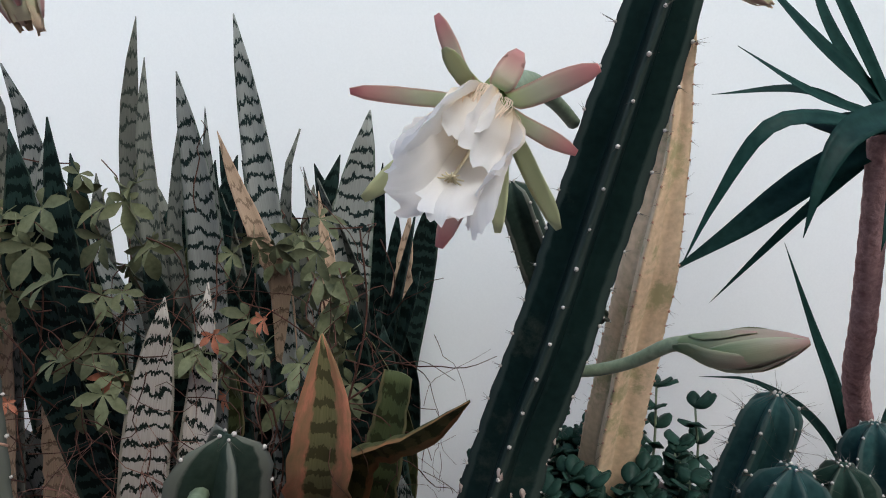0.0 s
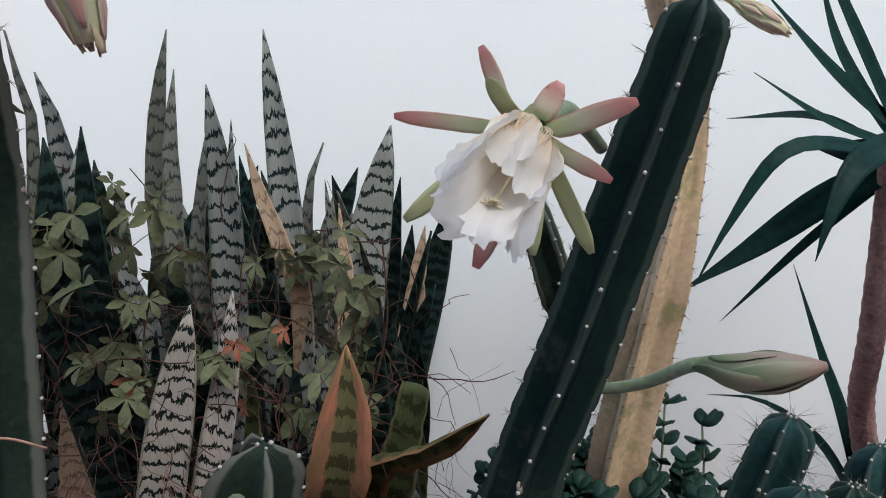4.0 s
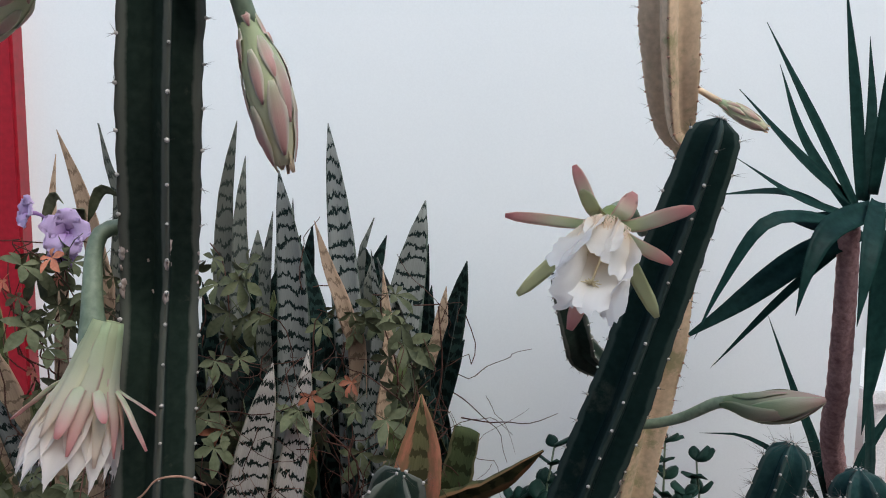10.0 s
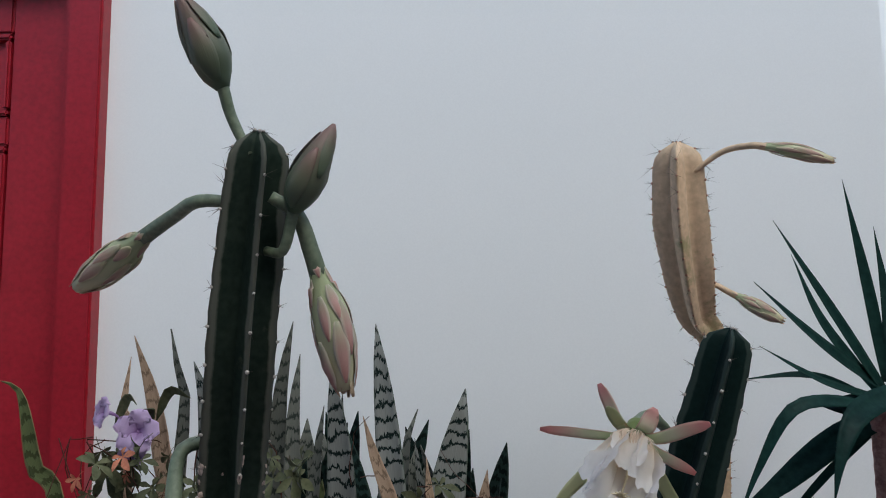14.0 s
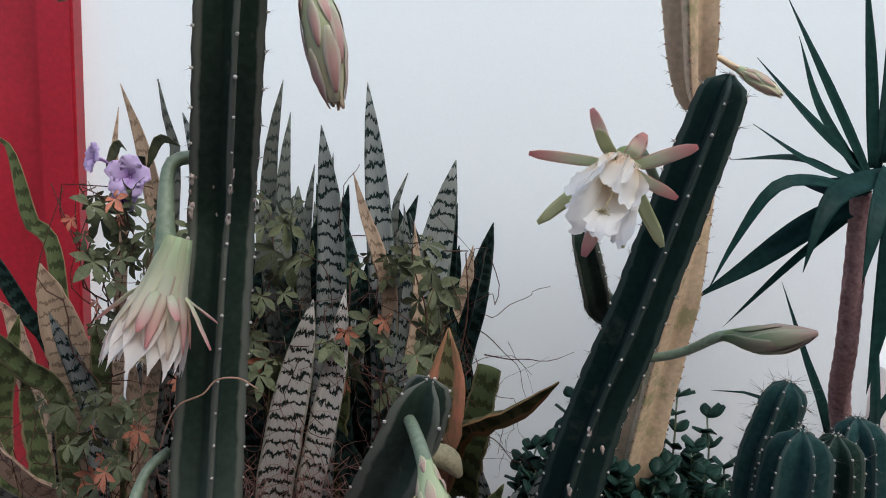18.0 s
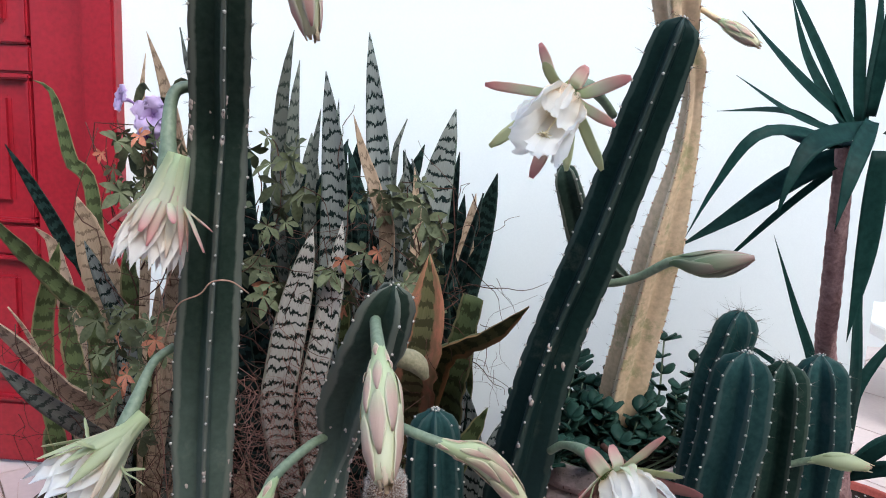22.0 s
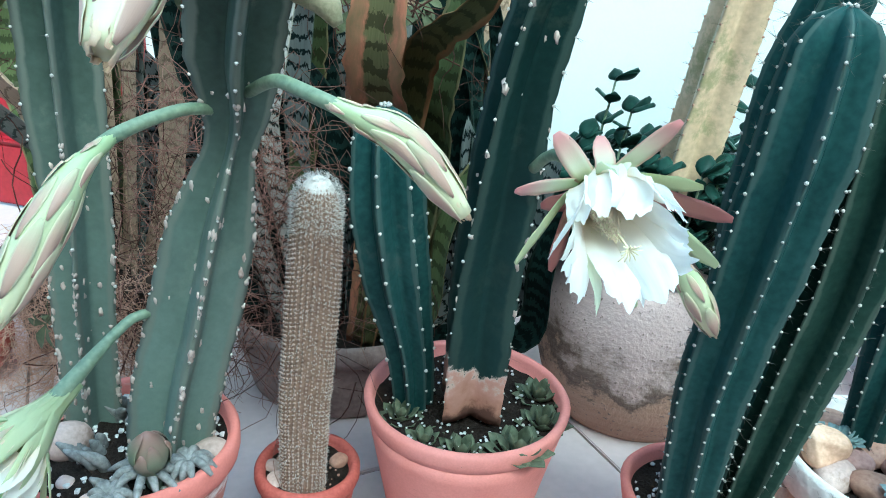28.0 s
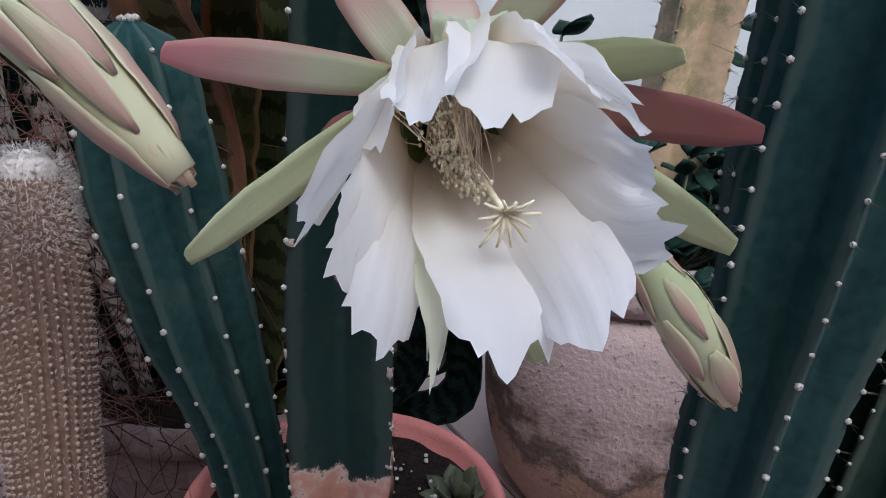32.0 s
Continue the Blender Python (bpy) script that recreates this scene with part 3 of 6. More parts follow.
def blade(pts, width, profile, seg=14, cup=0.22, thick=0.0018, hint=(0, -1, 0), twist=0.0, across=5, ruffle=0.0, seed=0):
    """A leaf or petal along pts from root to tip: cupped, of real thickness, with its length and width in UVMap."""
    bm = bmesh.new()
    uv = bm.loops.layers.uv.new("UVMap")
    c = curve(pts, seg)
    fr = frames(c, hint)
    long = sum((b - a).length for a, b in zip(c, c[1:]))
    xs = np.linspace(0, 1, len(profile))
    coords = {}
    sheets = []
    for side in (1, -1):
        rows = []
        for i, (p, (t, s, nn)) in enumerate(zip(c, fr)):
            k = i / seg
            w = max(width * float(np.interp(k, xs, profile)), width * 0.015)
            a = twist * k
            s2, n2 = math.cos(a) * s + math.sin(a) * nn, math.cos(a) * nn - math.sin(a) * s
            row = []
            for j in range(across):
                u = j / (across - 1)
                e = 2 * u - 1
                wave = ruffle * w * (noise.noise((seed * 3.1 + k * 7, e * 1.5, seed)) * (0.25 + abs(e)) * (0.3 + k))
                q = p + s2 * (e * w / 2) + n2 * (-cup * w * (1 - e * e) + wave + side * thick / 2 * (1 - 0.9 * abs(e)))
                v = bm.verts.new(q)
                coords[v] = (u, k * long / 0.1 if not ruffle and width > 0.0 and profile[0] < 2 else k, k)
                row.append(v)
            rows.append(row)
        sheets.append(rows)
    front, back = sheets
    for i in range(seg):
        for j in range(across - 1):
            bm.faces.new((front[i][j], front[i][j + 1], front[i + 1][j + 1], front[i + 1][j]))
            bm.faces.new((back[i][j + 1], back[i][j], back[i + 1][j], back[i + 1][j + 1]))
        for j in (0, across - 1):
            f = (front[i][j], front[i + 1][j], back[i + 1][j], back[i][j])
            bm.faces.new(f if j == 0 else f[::-1])
    bm.faces.new([*back[0], *front[0][::-1]])
    bm.faces.new([*front[-1], *back[-1][::-1]])
    for f in bm.faces:
        for l in f.loops:
            u, v, k = coords[l.vert]
            l[uv].uv = (u, v)
    return bm


def petal_bm(pts, width, profile, hint, seed=0, ruffle=0.0, cup=0.15, seg=9, across=5, thick=0.0008):
    bm = blade(pts, width, profile, seg, cup, thick, hint, 0.0, across, ruffle, seed)
    uv = bm.loops.layers.uv.active
    top = max(l[uv].uv.y for f in bm.faces for l in f.loops)
    for f in bm.faces:
        for l in f.loops:
            l[uv].uv.y /= top
    return bm


def ragged_petal(pts, width, profile, hint, seed=0, cup=-0.12, ruffle=0.12, jag=0.05, blunt=0.1, seg=20, across=13):
    """A soft petal along pts: a torn outline towards the tip, wavy sides, a small point in the middle of its end."""
    bm = bmesh.new()
    uv = bm.loops.layers.uv.new("UVMap")
    c = curve(pts, 60)
    fr = frames(c, hint)
    long = sum((b - a).length for a, b in zip(c, c[1:]))
    xs = np.linspace(0, 1, len(profile))
    coords, rows = {}, []
    for i in range(seg + 1):
        row = []
        for j in range(across):
            e = 2 * j / (across - 1) - 1
            reach = 1 - blunt * abs(e) ** 1.6 + jag * noise.noise((e * 4.5, seed * 2.7, 1.3)) + 0.6 * jag * noise.noise((e * 11, seed * 1.9, 4.1)) + 0.07 * math.exp(-(e * 5) ** 2)
            k = i / seg
            kk = min(1.0, max(0.0, k * reach / 1.07))
            m = kk * 60
            lo = min(59, int(m))
            p = c[lo].lerp(c[lo + 1], m - lo)
            t, s, nn = fr[min(60, int(round(m)))]
            w = width * float(np.interp(k, xs, profile))
            torn = jag * k * (noise.noise((k * 9, math.copysign(3, e) + seed, 0.5)) + 0.6 * noise.noise((k * 23, math.copysign(6, e) + seed, 0.5))) * abs(e) ** 2
            lift = ruffle * width * (noise.noise((k * 3 + seed * 3.1, e * 1.1, seed)) + 0.45 * noise.noise((k * 7 + seed, e * 3, seed * 2))) * (0.3 + 0.9 * e * e) * (0.15 + k)
            rib = 0.012 * width * math.cos(e * 14) * k
            v = bm.verts.new(p + s * (e * w / 2 * (1 + 1.6 * torn)) + nn * (cup * w * (1 - e * e) + lift + rib))
            coords[v] = ((e + 1) / 2, kk)
            row.append(v)
        rows.append(row)
    for i in range(seg):
        for j in range(across - 1):
            bm.faces.new((rows[i][j], rows[i][j + 1], rows[i + 1][j + 1], rows[i + 1][j]))
    for f in bm.faces:
        for l in f.loops:
            l[uv].uv = coords[l.vert]
    return bm


# ---- builders of things ----
def column(name, label, pts, radii, ribs, skin, rot=0.0, valley=0.45, step=0.021, spine=0.007, group="columnar cacti", scars=(), dot=0.0019, dome=True, spine_skin="spine", twist=0.0, dot_skin="areole", sharp=1.3):
    root = thing(name, label, "cactus", group, pts[0])
    length = sum((Vector(b) - Vector(a)).length for a, b in zip(pts, pts[1:]))
    k = max(10, int(length / min(0.012, step)))
    c = curve(pts, k)
    fr = frames(c, (math.sin(rot), -math.cos(rot), 0))
    tip = 1.1 * radii[-1]
    loops, crest = [], []
    cuts = (0.0, 0.05, 0.16, 0.34, 0.5, 0.66, 0.84, 0.95)
    for i, (p, (t, s, nn)) in enumerate(zip(c, fr)):
        u = i / k
        r = float(np.interp(u, np.linspace(0, 1, len(radii)), radii))
        left = (1 - u) * length
        if dome and left < tip:
            r *= math.sqrt(max(0.02, 1 - (1 - left / tip) ** 2))
        wave = 1 + 0.03 * math.sin(2 * math.pi * u * length / step)
        ring, tops = [], []
        for q in range(ribs):
            for m in cuts:
                a = abs(2 * m - 1)
                rr = r * (valley + (1 - valley) * a ** sharp * (wave if m in (0.0, 0.05, 0.95) else 1))
                g = 2 * math.pi * (q + m) / ribs + twist * u
                rr *= 1 + 0.05 * noise.noise((q * 3.1, u * length * 14, rot))
                v = p + rr * (math.cos(g) * nn + math.sin(g) * s)
                ring.append(v)
                if m == 0.0:
                    tops.append((v, (v - p).normalized(), t))
        if not dome and i == k:
            ring = [q + t * 0.03 * noise.noise(q * 45) for q in ring]
        if not dome:
            ring = [q + (q - p) * 0.09 * noise.noise(q * 70) for q in ring]
        loops.append(ring)
        crest.append(tops)
    bm = bmesh.new()
    made = rings(bm, loops)
    high = {v: abs(2 * cuts[j % len(cuts)] - 1) for ring in made for j, v in enumerate(ring)}
    lay = bm.loops.layers.uv.new("UVMap")
    for f in bm.faces:
        for l in f.loops:
            l[lay].uv = (high[l.vert], 0.5)
    trunk = part("body", bm, skin, root)
    dots, pins = bmesh.new(), bmesh.new()
    rnd = random.Random(name + str(pts[0]))
    n = max(2, int(length / step))
    for q in range(ribs if dot else 0):
        for j in range(n + 1):
            u = min(1.0, (j + 0.5 * (q % 2)) / n)
            i = min(k - 1, int(u * k))
            v, out, t = crest[i][q]
            v = v.lerp(crest[i + 1][q][0], u * k - i)
            bmesh.ops.create_icosphere(dots, subdivisions=1, radius=dot * rnd.uniform(0.75, 1.25), matrix=Matrix.Translation(v))
            if spine:
                for _ in range(4 if u > 0.9 else 3):
                    d = (out * 1.1 + Vector([rnd.uniform(-1, 1) for _ in range(3)])).normalized()
                    l = spine * rnd.uniform(0.5, 1.6) * (1.7 if u > 0.93 else 1)
                    side = d.orthogonal().normalized() * 0.00035
                    a = [pins.verts.new(v + Matrix.Rotation(2.094 * h, 3, d) @ side) for h in range(3)]
                    e = pins.verts.new(v + d * l)
                    for h in range(3):
                        pins.faces.new((a[h], a[(h + 1) % 3], e))
    if dot:
        part("areoles", dots, dot_skin, trunk, "white woolly areoles", kind="stuff")
    else:
        dots.free()
    if spine:
        part("spines", pins, spine_skin, trunk, "short grey spines", kind="stuff")
    else:
        pins.free()
    for lo, hi, amount in scars:
        bm = bmesh.new()
        for _ in range(amount):
            i, q = rnd.randint(int(lo * k), int(hi * k)), rnd.randrange(ribs)
            v, out, t = crest[i][q]
            if rnd.random() < 0.45:
                v = loops[i][rnd.randrange(len(loops[i]))]
                out = (v - c[i]).normalized()
            w = rnd.uniform(0.001, 0.0034)
            blob(bm, v - out * w * 0.95 + t * rnd.uniform(-0.005, 0.005), (w, w, w * rnd.uniform(1, 2.6)), rnd.random() * 9, 0.7, 2, 2.5)
        part("scars", bm, "scar", trunk, "pale corky scars along the ribs", kind="stuff")
    return root


def pot(name, label, at, top, bottom, high, skin, rim=0.03, lip=0.008, soil=0.025, belly=0.0, rim_skin=None, wobble=0.01, flush=False):
    root = thing(name, label, "flower pot", "pots on the tiled floor", at)
    if flush:
        lip = (top - bottom) / high * rim
    body = [(0.0, 0.0), (bottom * 0.96, 0.0), (bottom, 0.006)]
    for i in range(1, 9):
        u = i / 8
        body.append((bottom + (top - lip - bottom) * u + belly * math.sin(math.pi * u ** 0.8), 0.006 + (high - rim - 0.006) * u))
    bm = bmesh.new()
    lathe(bm, body + [(top - 0.02, high - rim), (top - 0.024, high - soil - 0.02), (0, high - soil - 0.024)], 44, wobble)
    bm.transform(Matrix.Translation(at))
    part("body", bm, skin, root)
    bm = bmesh.new()
    lathe(bm, [(top - 0.016, high - rim + 0.001), (top - (lip if flush else 0.002), high - rim + 0.001), (top - (0.6 * lip if flush else 0), high - rim * 0.7), (top, high - 0.006), (top - 0.004, high), (top - 0.01, high), (top - 0.014, high - 0.006), (top - 0.018, high - rim - 0.004)], 44, wobble)
    bm.transform(Matrix.Translation(at))
    part("rim", bm, rim_skin or skin, root)
    bm = bmesh.new()
    s = top - 0.016
    bmesh.ops.create_circle(bm, cap_ends=True, segments=40, radius=s)
    bmesh.ops.subdivide_edges(bm, edges=bm.edges[:], cuts=1)
    bmesh.ops.poke(bm, faces=bm.faces[:])
    bmesh.ops.subdivide_edges(bm, edges=bm.edges[:], cuts=3, use_grid_fill=True)
    for v in bm.verts:
        v.co.z = 0.006 * noise.noise(v.co * 30)
    bm.transform(Matrix.Translation(Vector(at) + Vector((0, 0, high - soil + 0.004))))
    part("soil", bm, "soil", root, "dark potting soil")
    return root


def axes(a):
    a = Vector(a).normalized()
    u = a.orthogonal().normalized()
    return a, u, a.cross(u)


PETAL = (0.4, 0.6, 0.78, 0.9, 0.98, 1.0, 0.97, 0.88, 0.66, 0.22)
SLIM = (0.35, 0.6, 0.85, 1.0, 0.95, 0.8, 0.5, 0.05)
SEPAL = (0.5, 0.7, 0.85, 0.95, 1.0, 1.0, 0.95, 0.8, 0.35)


PALE = (0.45, 0.62, 0.8, 0.92, 1.0, 1.0, 0.98, 0.92, 0.82)
LONG = (0.4, 0.6, 0.8, 0.94, 1.0, 0.97, 0.85, 0.62, 0.3)


def flower(label, stem, base, axis, size, spread, seed, outer, petals=8, wide=0.47, slim=False, droop=0.0, green=(), stem_r=(0.006, 0.006, 0.009, 0.012), tint="sepal", roll=0.0, blades=(), stigma=None, anthers=(), skin="petal", red=()):
    """A night-blooming cactus flower: a scaly stem, outer sepals that reach to the tips given, two rings of petals, stamens."""
    rnd = random.Random(seed)
    root = thing("cactus_flower", label, "flower", "cactus flowers", stem[0])
    a, u, v = axes(axis)
    b = Vector(base)
    bm = bmesh.new()
    tube(bm, curve([*stem, b], 16), stem_r, 10)
    part("stem", bm, "stem", root, "smooth green flower tube")
    bm = bmesh.new()
    cup = []
    for h, r in ((-0.1, stem_r[-1] * 0.9), (0.0, stem_r[-1]), (0.08, 0.15 * size), (0.2, (0.18 if slim else 0.2) * size), (0.4 if blades else 0.3, (0.2 if slim else 0.24) * size), (0.38 if blades else 0.29, (0.19 if slim else 0.225) * size), (0.18, 0.16 * size), (0.06, 0.08 * size)):
        cup.append([b + a * h * size + r * (math.cos(0.449 * j) * u + math.sin(0.449 * j) * v) for j in range(14)])
    rings(bm, cup)
    bm.loops.layers.uv.new("UVMap")
    part("calyx", bm, "throat", root, "green throat of the flower")
    for k, (kind, p1, p2, w) in enumerate(blades):
        p1, p2 = Vector(p1), Vector(p2)
        p2 = p1 + 1.14 * (p2 - p1)
        e = (p1 - b - a * (p1 - b).dot(a)).normalized()
        p0 = b + a * 0.2 * size + e * 0.19 * size
        part("petal", ragged_petal([p0, p1, p2], 1.35 * w, PALE if kind == "petal" else LONG, p1 - (b + a * (p1 - b).dot(a)), seed * 13 + k, -0.1, 0.16, 0.07, 0.08), kind, root)
    for ring, count, wide, long, push in () if blades else ((0, petals, wide, 1.0, 1.0), (1, petals - 2, 0.85 * wide, 0.9, 0.66)):
        for k in range(count):
            g = roll + 2 * math.pi * (k + 0.5 * ring + rnd.uniform(-0.16, 0.16)) / count
            e = math.cos(g) * u + math.sin(g) * v
            s = spread * push * rnd.uniform(0.88, 1.12)
            l = long * size * rnd.uniform(0.92, 1.08)
            pts = [b + a * 0.06 * l + e * 0.1 * l, b + a * 0.38 * l + e * (0.24 + 0.14 * s) * l, b + a * (0.72 - 0.1 * s) * l + e * (0.3 + 0.36 * s) * l,
                   b + a * (1.0 - 0.3 * s) * l + e * (0.3 + 0.62 * s) * l, b + a * (1.12 - 0.5 * s) * l + e * (0.26 + 0.8 * s) * l]
            pts = [q - Vector((0, 0, droop * size * (m / 4) ** 2)) for m, q in enumerate(pts)]
            part("petal", ragged_petal(pts, (1.75 if slim else 1.1) * wide * size * rnd.uniform(0.85, 1.12), LONG if slim else PALE, e, seed * 31 + k + 50 * ring, -0.14, 0.05 if slim else 0.2, 0.03 if slim else 0.06, 0.12), skin, root)
    for k in range(12 if slim else 0):
        g = roll + 2 * math.pi * (k + rnd.uniform(-0.25, 0.25)) / 12
        e = math.cos(g) * u + math.sin(g) * v
        q = spread * 1.1
        l = size * rnd.uniform(0.55, 0.92)
        pts = [b - a * 0.42 * size + e * stem_r[-1] * 0.72, b - a * 0.12 * size + e * stem_r[-1] * 1.02, b + a * 0.2 * l + e * (0.2 + 0.1 * q) * size, b + a * 0.6 * l + e * (0.27 + 0.3 * q) * size, b + a * l + e * (0.3 + 0.55 * q) * size]
        part("sepal", petal_bm(pts, 0.17 * size, (0.5, 0.8, 1.0, 1.0, 0.9, 0.6, 0.15), e, seed * 19 + k, 0.05, -0.1, 10, 5, 0.0012), rnd.choice(("sepal_cream", "sepal_cream", tint)), root)
    for k, tip in enumerate(outer):
        tip = Vector(tip)
        foot = b + a * 0.1 * size
        d = tip - b
        e = (d - a * d.dot(a)).normalized()
        mid = foot + e * 0.3 * size + a * 0.12 * size
        part("sepal", petal_bm([foot + e * 0.1 * size, mid, mid.lerp(tip, 0.6), tip], (0.13 if slim else 0.2) * size * rnd.uniform(0.85, 1.1), SEPAL, a, seed * 17 + k, 0.08, 0.1, 9, 5, 0.0018), "sepal_green" if k in green else "sepal_red" if k in red else tint, root)
    high = Vector((0, 0, 1)) - a * a.z
    high.normalize()
    wide_dir = a.cross(high)
    c = Vector(stigma) if stigma else b + a * 0.86 * size
    bm, tips = bmesh.new(), bmesh.new()
    for k in range(280 if blades else 150):
        g = rnd.gauss(0.3, 1.1)
        e = math.cos(g) * high + math.sin(g) * wide_dir
        r = rnd.uniform(0.16, 0.28)
        if anthers and k > 25:
            p, q, m = (Vector(x) for x in anthers)
            f = rnd.random()
            top = (p.lerp(q, 2 * f) if f < 0.5 else q.lerp(m, 2 * f - 1)) + Vector([rnd.gauss(0, 0.0028) for _ in range(3)])
            start = b + a * 0.3 * size + e * 0.1 * size
            line = [start, start.lerp(top, 0.55) - Vector((0, 0, 0.005)) + Vector([rnd.gauss(0, 0.002) for _ in range(3)]), top]
        else:
            top = b + a * rnd.uniform(0.4, 0.62) * size + e * r * 0.8 * size
            line = [b + a * 0.15 * size + e * r * 0.6 * size, b + a * 0.34 * size + e * r * 1.15 * size, top]
        tube(bm, curve(line, 6), (0.00035, 0.00025), 4)
        blob(tips, top, (0.0007, 0.0007, 0.001), k, 0.15, 1)
    part("filaments", bm, "filament", root, "fine peach filaments", kind="stuff")
    part("anthers", tips, "stamen", root, "pale yellow anthers", kind="stuff")
    bm = bmesh.new()
    away = a + Vector((0, 0, -0.3))
    tube(bm, curve([b + a * 0.2 * size, b.lerp(c, 0.55) - Vector((0, 0, 0.004)), c], 8), (0.0014, 0.0011), 7)
    for k in range(12):
        e = (math.cos(k * 0.524) * u + math.sin(k * 0.524) * v) * rnd.uniform(0.7, 1.2)
        tube(bm, curve([c, c + e * 0.05 * size + a * 0.05 * size, c + e * 0.105 * size + a * 0.045 * size - Vector((0, 0, 0.02 * size))], 5), (0.0009, 0.0005), 5)
    part("stigma", bm, "stamen", root, "star-shaped cream stigma")
    return root


def bud(label, stem, body, r, skin, seed, stem_r=(0.005, 0.0055), scales=18, group="flower buds", name="flower_bud", stem_skin="stem"):
    rnd = random.Random(seed)
    root = thing(name, label, "flower bud", group, stem[0])
    bm = bmesh.new()
    tube(bm, curve([*stem, body[0]], 14), (*stem_r, stem_r[-1] * 1.15), 9)
    part("stem", bm, stem_skin, root, "green flower tube")
    k = 16
    c = curve([stem[-1], *body], k)
    dark = skin in ("bud_dark", "bud_maroon")
    shape = (0.36, 0.8, 1.0, 0.97, 0.85, 0.68, 0.42, 0.1) if dark and scales < 5 else (0.3, 0.42, 0.66, 0.92, 1.0, 0.88, 0.58, 0.16) if dark else (0.32, 0.42, 0.68, 0.94, 1.0, 0.93, 0.76, 0.46)
    fr = frames(c)
    bm = bmesh.new()
    tube(bm, c, [r * q for q in shape], 12)
    bm.loops.layers.uv.new("UVMap")
    lay = bm.loops.layers.uv.active
    along = (c[-1] - c[0])
    for f in bm.faces:
        for l in f.loops:
            l[lay].uv = (0.5, max(0, min(1, (l.vert.co - c[0]).dot(along) / along.length_squared)))
    core = part("body", bm, "bud_core" if skin in ("bud", "bud_pink") else skin, root)
    for q in range(scales):
        g = q * 2.4 + rnd.uniform(-0.2, 0.2)
        f = q / scales
        lo = 0.04 + 0.5 * f if dark else 0.08 + 0.58 * f
        hi = min(1.0, lo + (rnd.uniform(0.5, 0.75) if dark else 0.1 + 0.38 * f ** 0.7 * rnd.uniform(0.8, 1.1)))
        pts = []
        for m in range(5):
            w = lo + (hi - lo) * m / 4
            i = min(k, int(round(w * k)))
            t, s, nn = fr[i]
            rad = r * float(np.interp(w, np.linspace(0, 1, 8), shape)) * (1.0 if m < 3 else 1.03)
            pts.append(c[i] + rad * (math.cos(g) * nn + math.sin(g) * s))
        t, s, nn = fr[k // 2]
        out = math.cos(g) * nn + math.sin(g) * s
        broad = r * rnd.uniform(0.65, 1.15) if dark else r * (0.4 + 0.62 * f) * rnd.uniform(0.85, 1.15)
        part("scale", petal_bm(pts, broad, (0.3, 0.75, 1.0, 1.0, 0.85, 0.6, 0.2), out, q, 0.05, -0.13, 10, 7, 0.0009), skin, core)
    for q in range(0 if dark else 7):
        g = 0.9 * q + rnd.uniform(-0.2, 0.2)
        t, s, nn = fr[k]
        out = math.cos(g) * nn + math.sin(g) * s
        end = c[k] + t * r * rnd.uniform(0.1, 0.55) + out * r * rnd.uniform(0.15, 0.5)
        part("withered_tip", petal_bm([c[k - 3] + out * 0.6 * r, c[k - 1] + out * 0.5 * r, end], 0.5 * r, (0.8, 1.0, 0.9, 0.7, 0.4), out, q, 0.4, -0.1, 6, 5, 0.001), "tip", core)
    return root


SNAKE = (0.45, 0.5, 0.56, 0.63, 0.7, 0.78, 0.86, 0.93, 0.98, 1.0, 1.0, 0.95, 0.82, 0.55, 0.03)


def snake_leaf(plant, tip_to_base, width, skin, turn=0.0, foot=None, cup=0.2, flat=False):
    pts = [Vector(p) for p in tip_to_base][::-1]
    if foot is not None:
        pts.insert(0, Vector(foot))
    shape = (0.5, 0.8, 1.0, 1.0, 1.0, 0.95, 0.9, 0.8, 0.62, 0.5) if flat else SNAKE
    worn = skin in ("snake_rust", "snake_edged", "snake_olive", "snake_tan")
    if worn:
        steps = np.linspace(0, 1, 45)
        shape = [float(w) * (1 - 0.3 * max(0, noise.noise((40 * u * width / 0.06, width * 90, 3)))) for u, w in zip(steps, np.interp(steps, np.linspace(0, 1, len(shape)), shape))]
    bm = blade(pts, width, shape, 44 if worn else 18, cup, 0.004, (math.sin(turn), -math.cos(turn), 0.15), 0.35 * math.sin(7 * width * 100 + turn), 7)
    return part("leaf", bm, skin, plant)


def stone(name, label, at, size, skin, seed, turn=0.0, group="stones", rough=0.3, faces=0):
    bm = bmesh.new()
    blob(bm, (0, 0, 0), (1, 1, 1), seed, rough * 1.1, 4 if faces else 3, 1.0)
    rnd = random.Random(seed)
    for _ in range(faces):
        n = Vector([rnd.gauss(0, 1) for _ in range(3)]).normalized()
        d = rnd.uniform(0.68, 0.86)
        for v in bm.verts:
            over = v.co.dot(n) - d
            if over > 0:
                v.co -= n * over * 0.93
    for v in bm.verts:
        v.co = Vector((v.co.x * size[0], v.co.y * size[1], v.co.z * size[2]))
    low = min(v.co.z for v in bm.verts)
    for v in bm.verts:
        if v.co.z < low * 0.75:
            v.co.z = low * 0.75
    bm.transform(pose(at[0], at[1], at[2] - low * 0.75 - 0.001, 0, 0, turn))
    ob = part(name, bm, skin)
    return tagged(ob, label, "stone", group)


